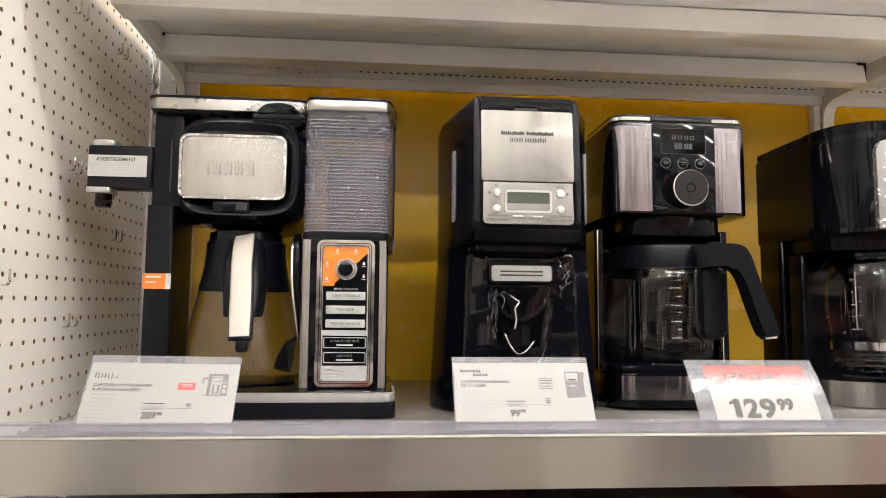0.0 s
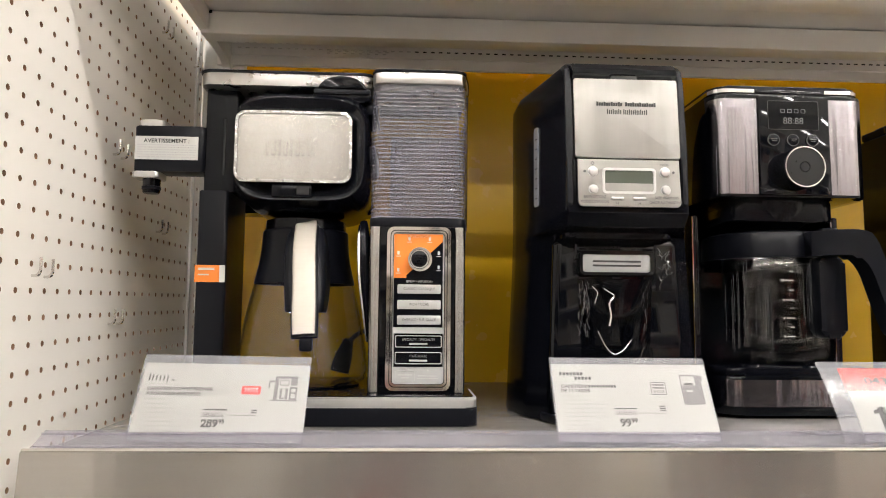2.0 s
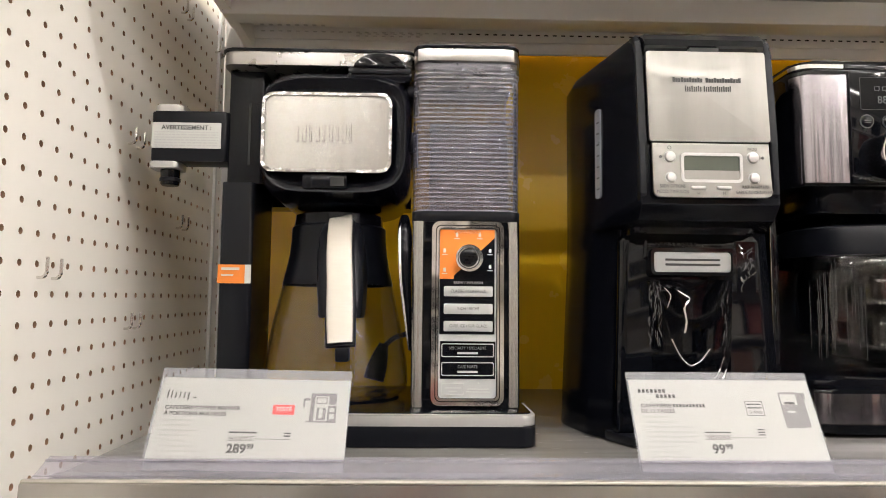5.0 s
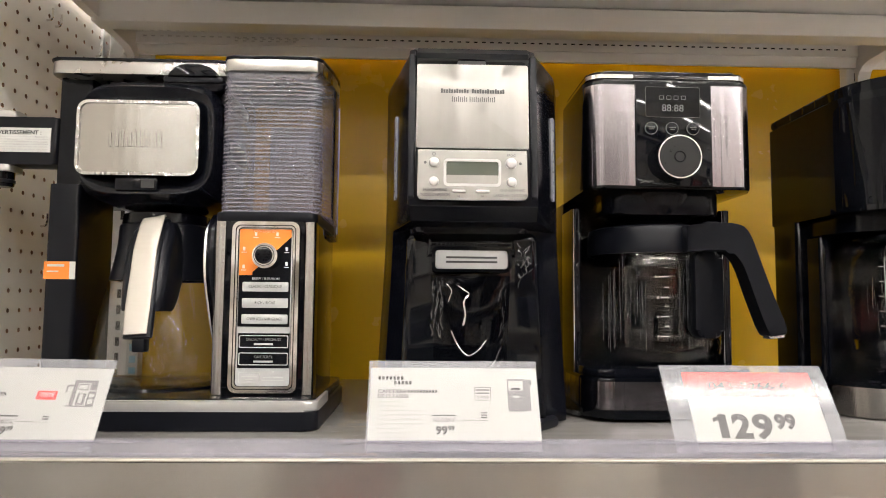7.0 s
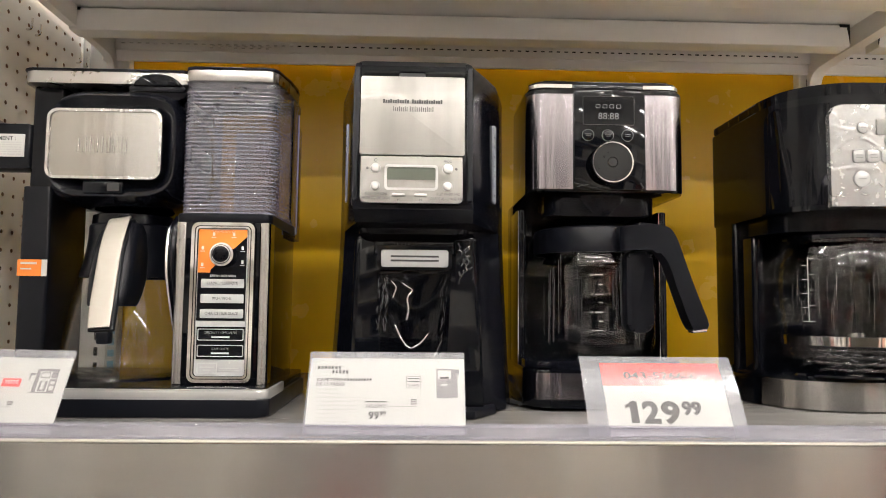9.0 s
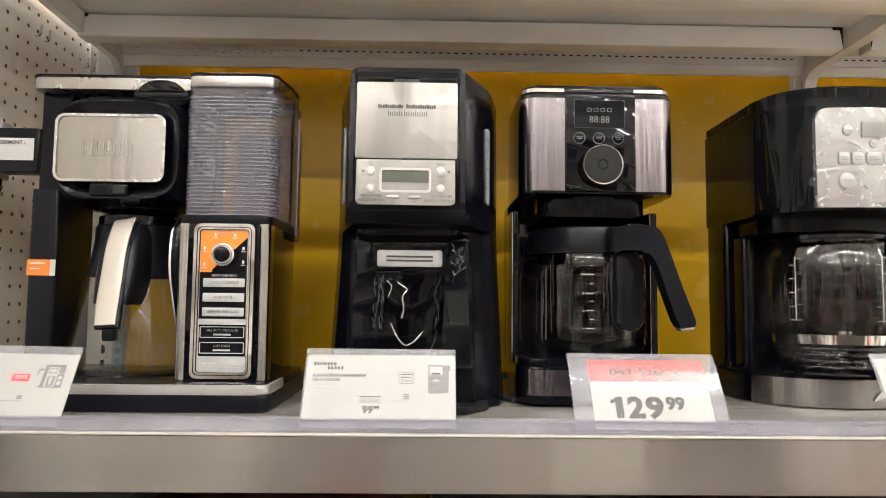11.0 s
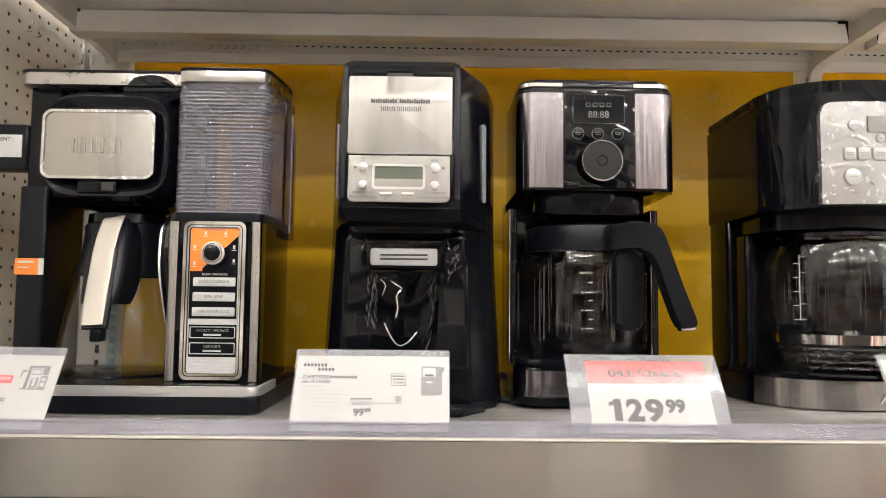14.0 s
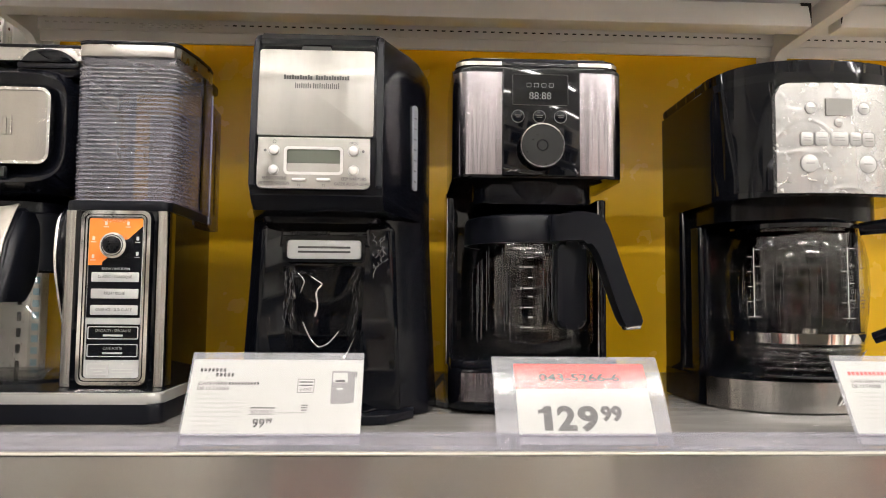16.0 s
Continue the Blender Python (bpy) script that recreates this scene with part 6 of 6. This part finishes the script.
    bd = part("badge", lines([(0.1678, 0.1682, 0.0355, 0.0470), (0.1808, 0.1812, 0.0355, 0.0470), (0.1678, 0.1812, 0.0466, 0.0470), (0.1678, 0.1812, 0.0355, 0.0359), (0.1692, 0.1798, 0.0440, 0.0450),
                              (0.1692, 0.1798, 0.0412, 0.0422)], o), M_INK, card)
    tag_words("5 ANS", 0.1745, 0.0371, 0.0035, M_INK, bd, 0, 0, "CENTER")
    part("code", lines([(0.1325, 0.1520, 0.0222, 0.0232), (0.1318, 0.1520, 0.0172, 0.0174), (0.1318, 0.1520, 0.0204, 0.0206), (0.1520, 0.1775, 0.0186, 0.0189), (0.1722, 0.1775, 0.0205, 0.0214),
                        (0.1722, 0.1775, 0.0225, 0.0234), (0.1722, 0.1775, 0.0245, 0.0254)], o), M_INK, card)
    tag_words("043-0509-0", 0.1420, 0.0175, 0.0036, M_INK, card, 0, 0, "CENTER")
    tag_words("99", 0.1358, 0.0072, 0.0094, M_INK, card, 0, 0, bold=0.0003, width=0.0094)
    tag_words("99", 0.1456, 0.0104, 0.0053, M_INK, card, 0, 0, bold=0.0002, width=0.0055)
    part("barcode", lines([(0.1594 + i * 0.0013, 0.1594 + i * 0.0013 + rnd.uniform(0.0004, 0.0009), 0.0005, 0.0105) for i in range(12)] + [(0.1600, 0.1735, 0.0120, 0.0132)], o), M_FAINT, card)
    part("picture", mini([(0.05, 0.58, 0.0, 1.0), (0.58, 0.72, 0.02, 0.98), (0.72, 0.78, 0.80, 0.98)], 0.0280, 0.1935, 0.0262, o), M_PICT, card)
    part("picture_light", mini([(0.09, 0.52, 0.64, 0.94), (0.20, 0.40, 0.42, 0.48)], 0.0280, 0.1935, 0.0262, o + 0.00015), M_CARD, card)
    part("picture_dark", mini([(0.16, 0.44, 0.65, 0.72)], 0.0280, 0.1935, 0.0262, o + 0.0003), M_INK, card)
    # third tag
    t, cx, r = sleeve(0.3266, 0.4670, 0.3447, 0.4543, 0.0630, "white price tag with a red header in a wide clear sleeve")
    card = part("card", flat(0.3447, 0.4543, -0.0065, 0.0630, 0.0, 0.0004), M_CARD, t, "white card")
    hd = part("header", flat(0.3447, 0.4543, 0.0396, 0.0630, 0.0005, 0.00012), M_RED, card, "red header")
    tag_words("043-5266-6", 0.3985, 0.0465, 0.0104, M_INK, hd, 0, 0, "CENTER", 1.0, 0.0004, 0.068)
    tag_words("Cafetière", 0.3771, 0.0330, 0.0050, M_FAINT, card, 0, 0, squeeze=0.95)
    part("name_bar", lines([(0.4000 + i * 0.0027, 0.4000 + i * 0.0027 + 0.0019, 0.0331, 0.0361) for i in range(7)], o), M_FAINT, card)
    tag_words("12 tasses", 0.3995, 0.0272, 0.0050, M_FAINT, card, 0, 0, "CENTER", 0.95)
    tag_words("1", 0.3655, 0.0052, 0.0272, M_INK, card, 0, 0, bold=0.0006, width=0.0068)
    fl = prism([(0.3612, 0.0178), (0.3700, 0.0212), (0.3700, 0.0250), (0.3682, 0.0250), (0.3658, 0.0226), (0.3612, 0.0214)], "z", 0, 0.00012)
    fl.transform(on_tag(0, 0, 0.0007))
    part("figure_flag", fl, M_INK, card)
    tag_words("2", 0.3763, 0.0052, 0.0272, M_INK, card, 0, 0, bold=0.0011, width=0.0154)
    tag_words("9", 0.3930, 0.0052, 0.0272, M_INK, card, 0, 0, bold=0.0011, width=0.0166)
    tag_words("99", 0.4119, 0.0130, 0.0162, M_INK, card, 0, 0, bold=0.0008, width=0.0174)
    part("fine_print", lines([(0.4375, 0.4505, 0.0105, 0.0123), (0.4395, 0.4508, 0.0052, 0.0070)], o), M_FAINT, card)
    bowed = t
    # fourth tag
    t, cx, r = sleeve(0.6160, 0.7570, 0.6190, 0.7560, 0.0650, "white printed price tag with red lettered heading in a clear sleeve")
    card = part("card", flat(0.6190, 0.7560, -0.0065, 0.0650, 0.0, 0.0004), M_CARD, t, "white card")
    part("brand_mark", lines([(0.6275 + i * 0.0036, 0.6275 + i * 0.0036 + 0.0026, 0.0520, 0.0556) for i in range(10)], o), M_RED, card)
    tag_words("CAFETIÈRE PROG.", 0.6275, 0.0455, 0.0039, M_INK, card, 0, 0, squeeze=1.08)
    tag_words("DE 12 TASSES", 0.6275, 0.0412, 0.0039, M_INK, card, 0, 0, bold=0.00008, width=0.0250)
    part("fine_print", print_lines(0.6275, [rnd.uniform(0.03, 0.045) for i in range(9)], 0.0362, 0.0036, 0.0012, o), M_PRINT, card)
    return bowed


def bow(tag, start=0.016, k=1.9):
    """Curls the upper part of a tag and its sleeve back, a little more towards its top edge."""
    for ob in tag.children_recursive:
        b = bmesh.new()
        b.from_mesh(ob.data)
        for v in range(8):
            bmesh.ops.bisect_plane(b, geom=b.verts[:] + b.edges[:] + b.faces[:], plane_co=TAG_UP * (start + 0.0065 * v), plane_no=TAG_UP)
        for v in b.verts:
            up = v.co.dot(TAG_UP) - start
            if up > 0:
                v.co -= TAG_OUT * (k * up * up)
        b.to_mesh(ob.data)
        b.free()


bowed_tag = tags()
set_words()
bow(bowed_tag)
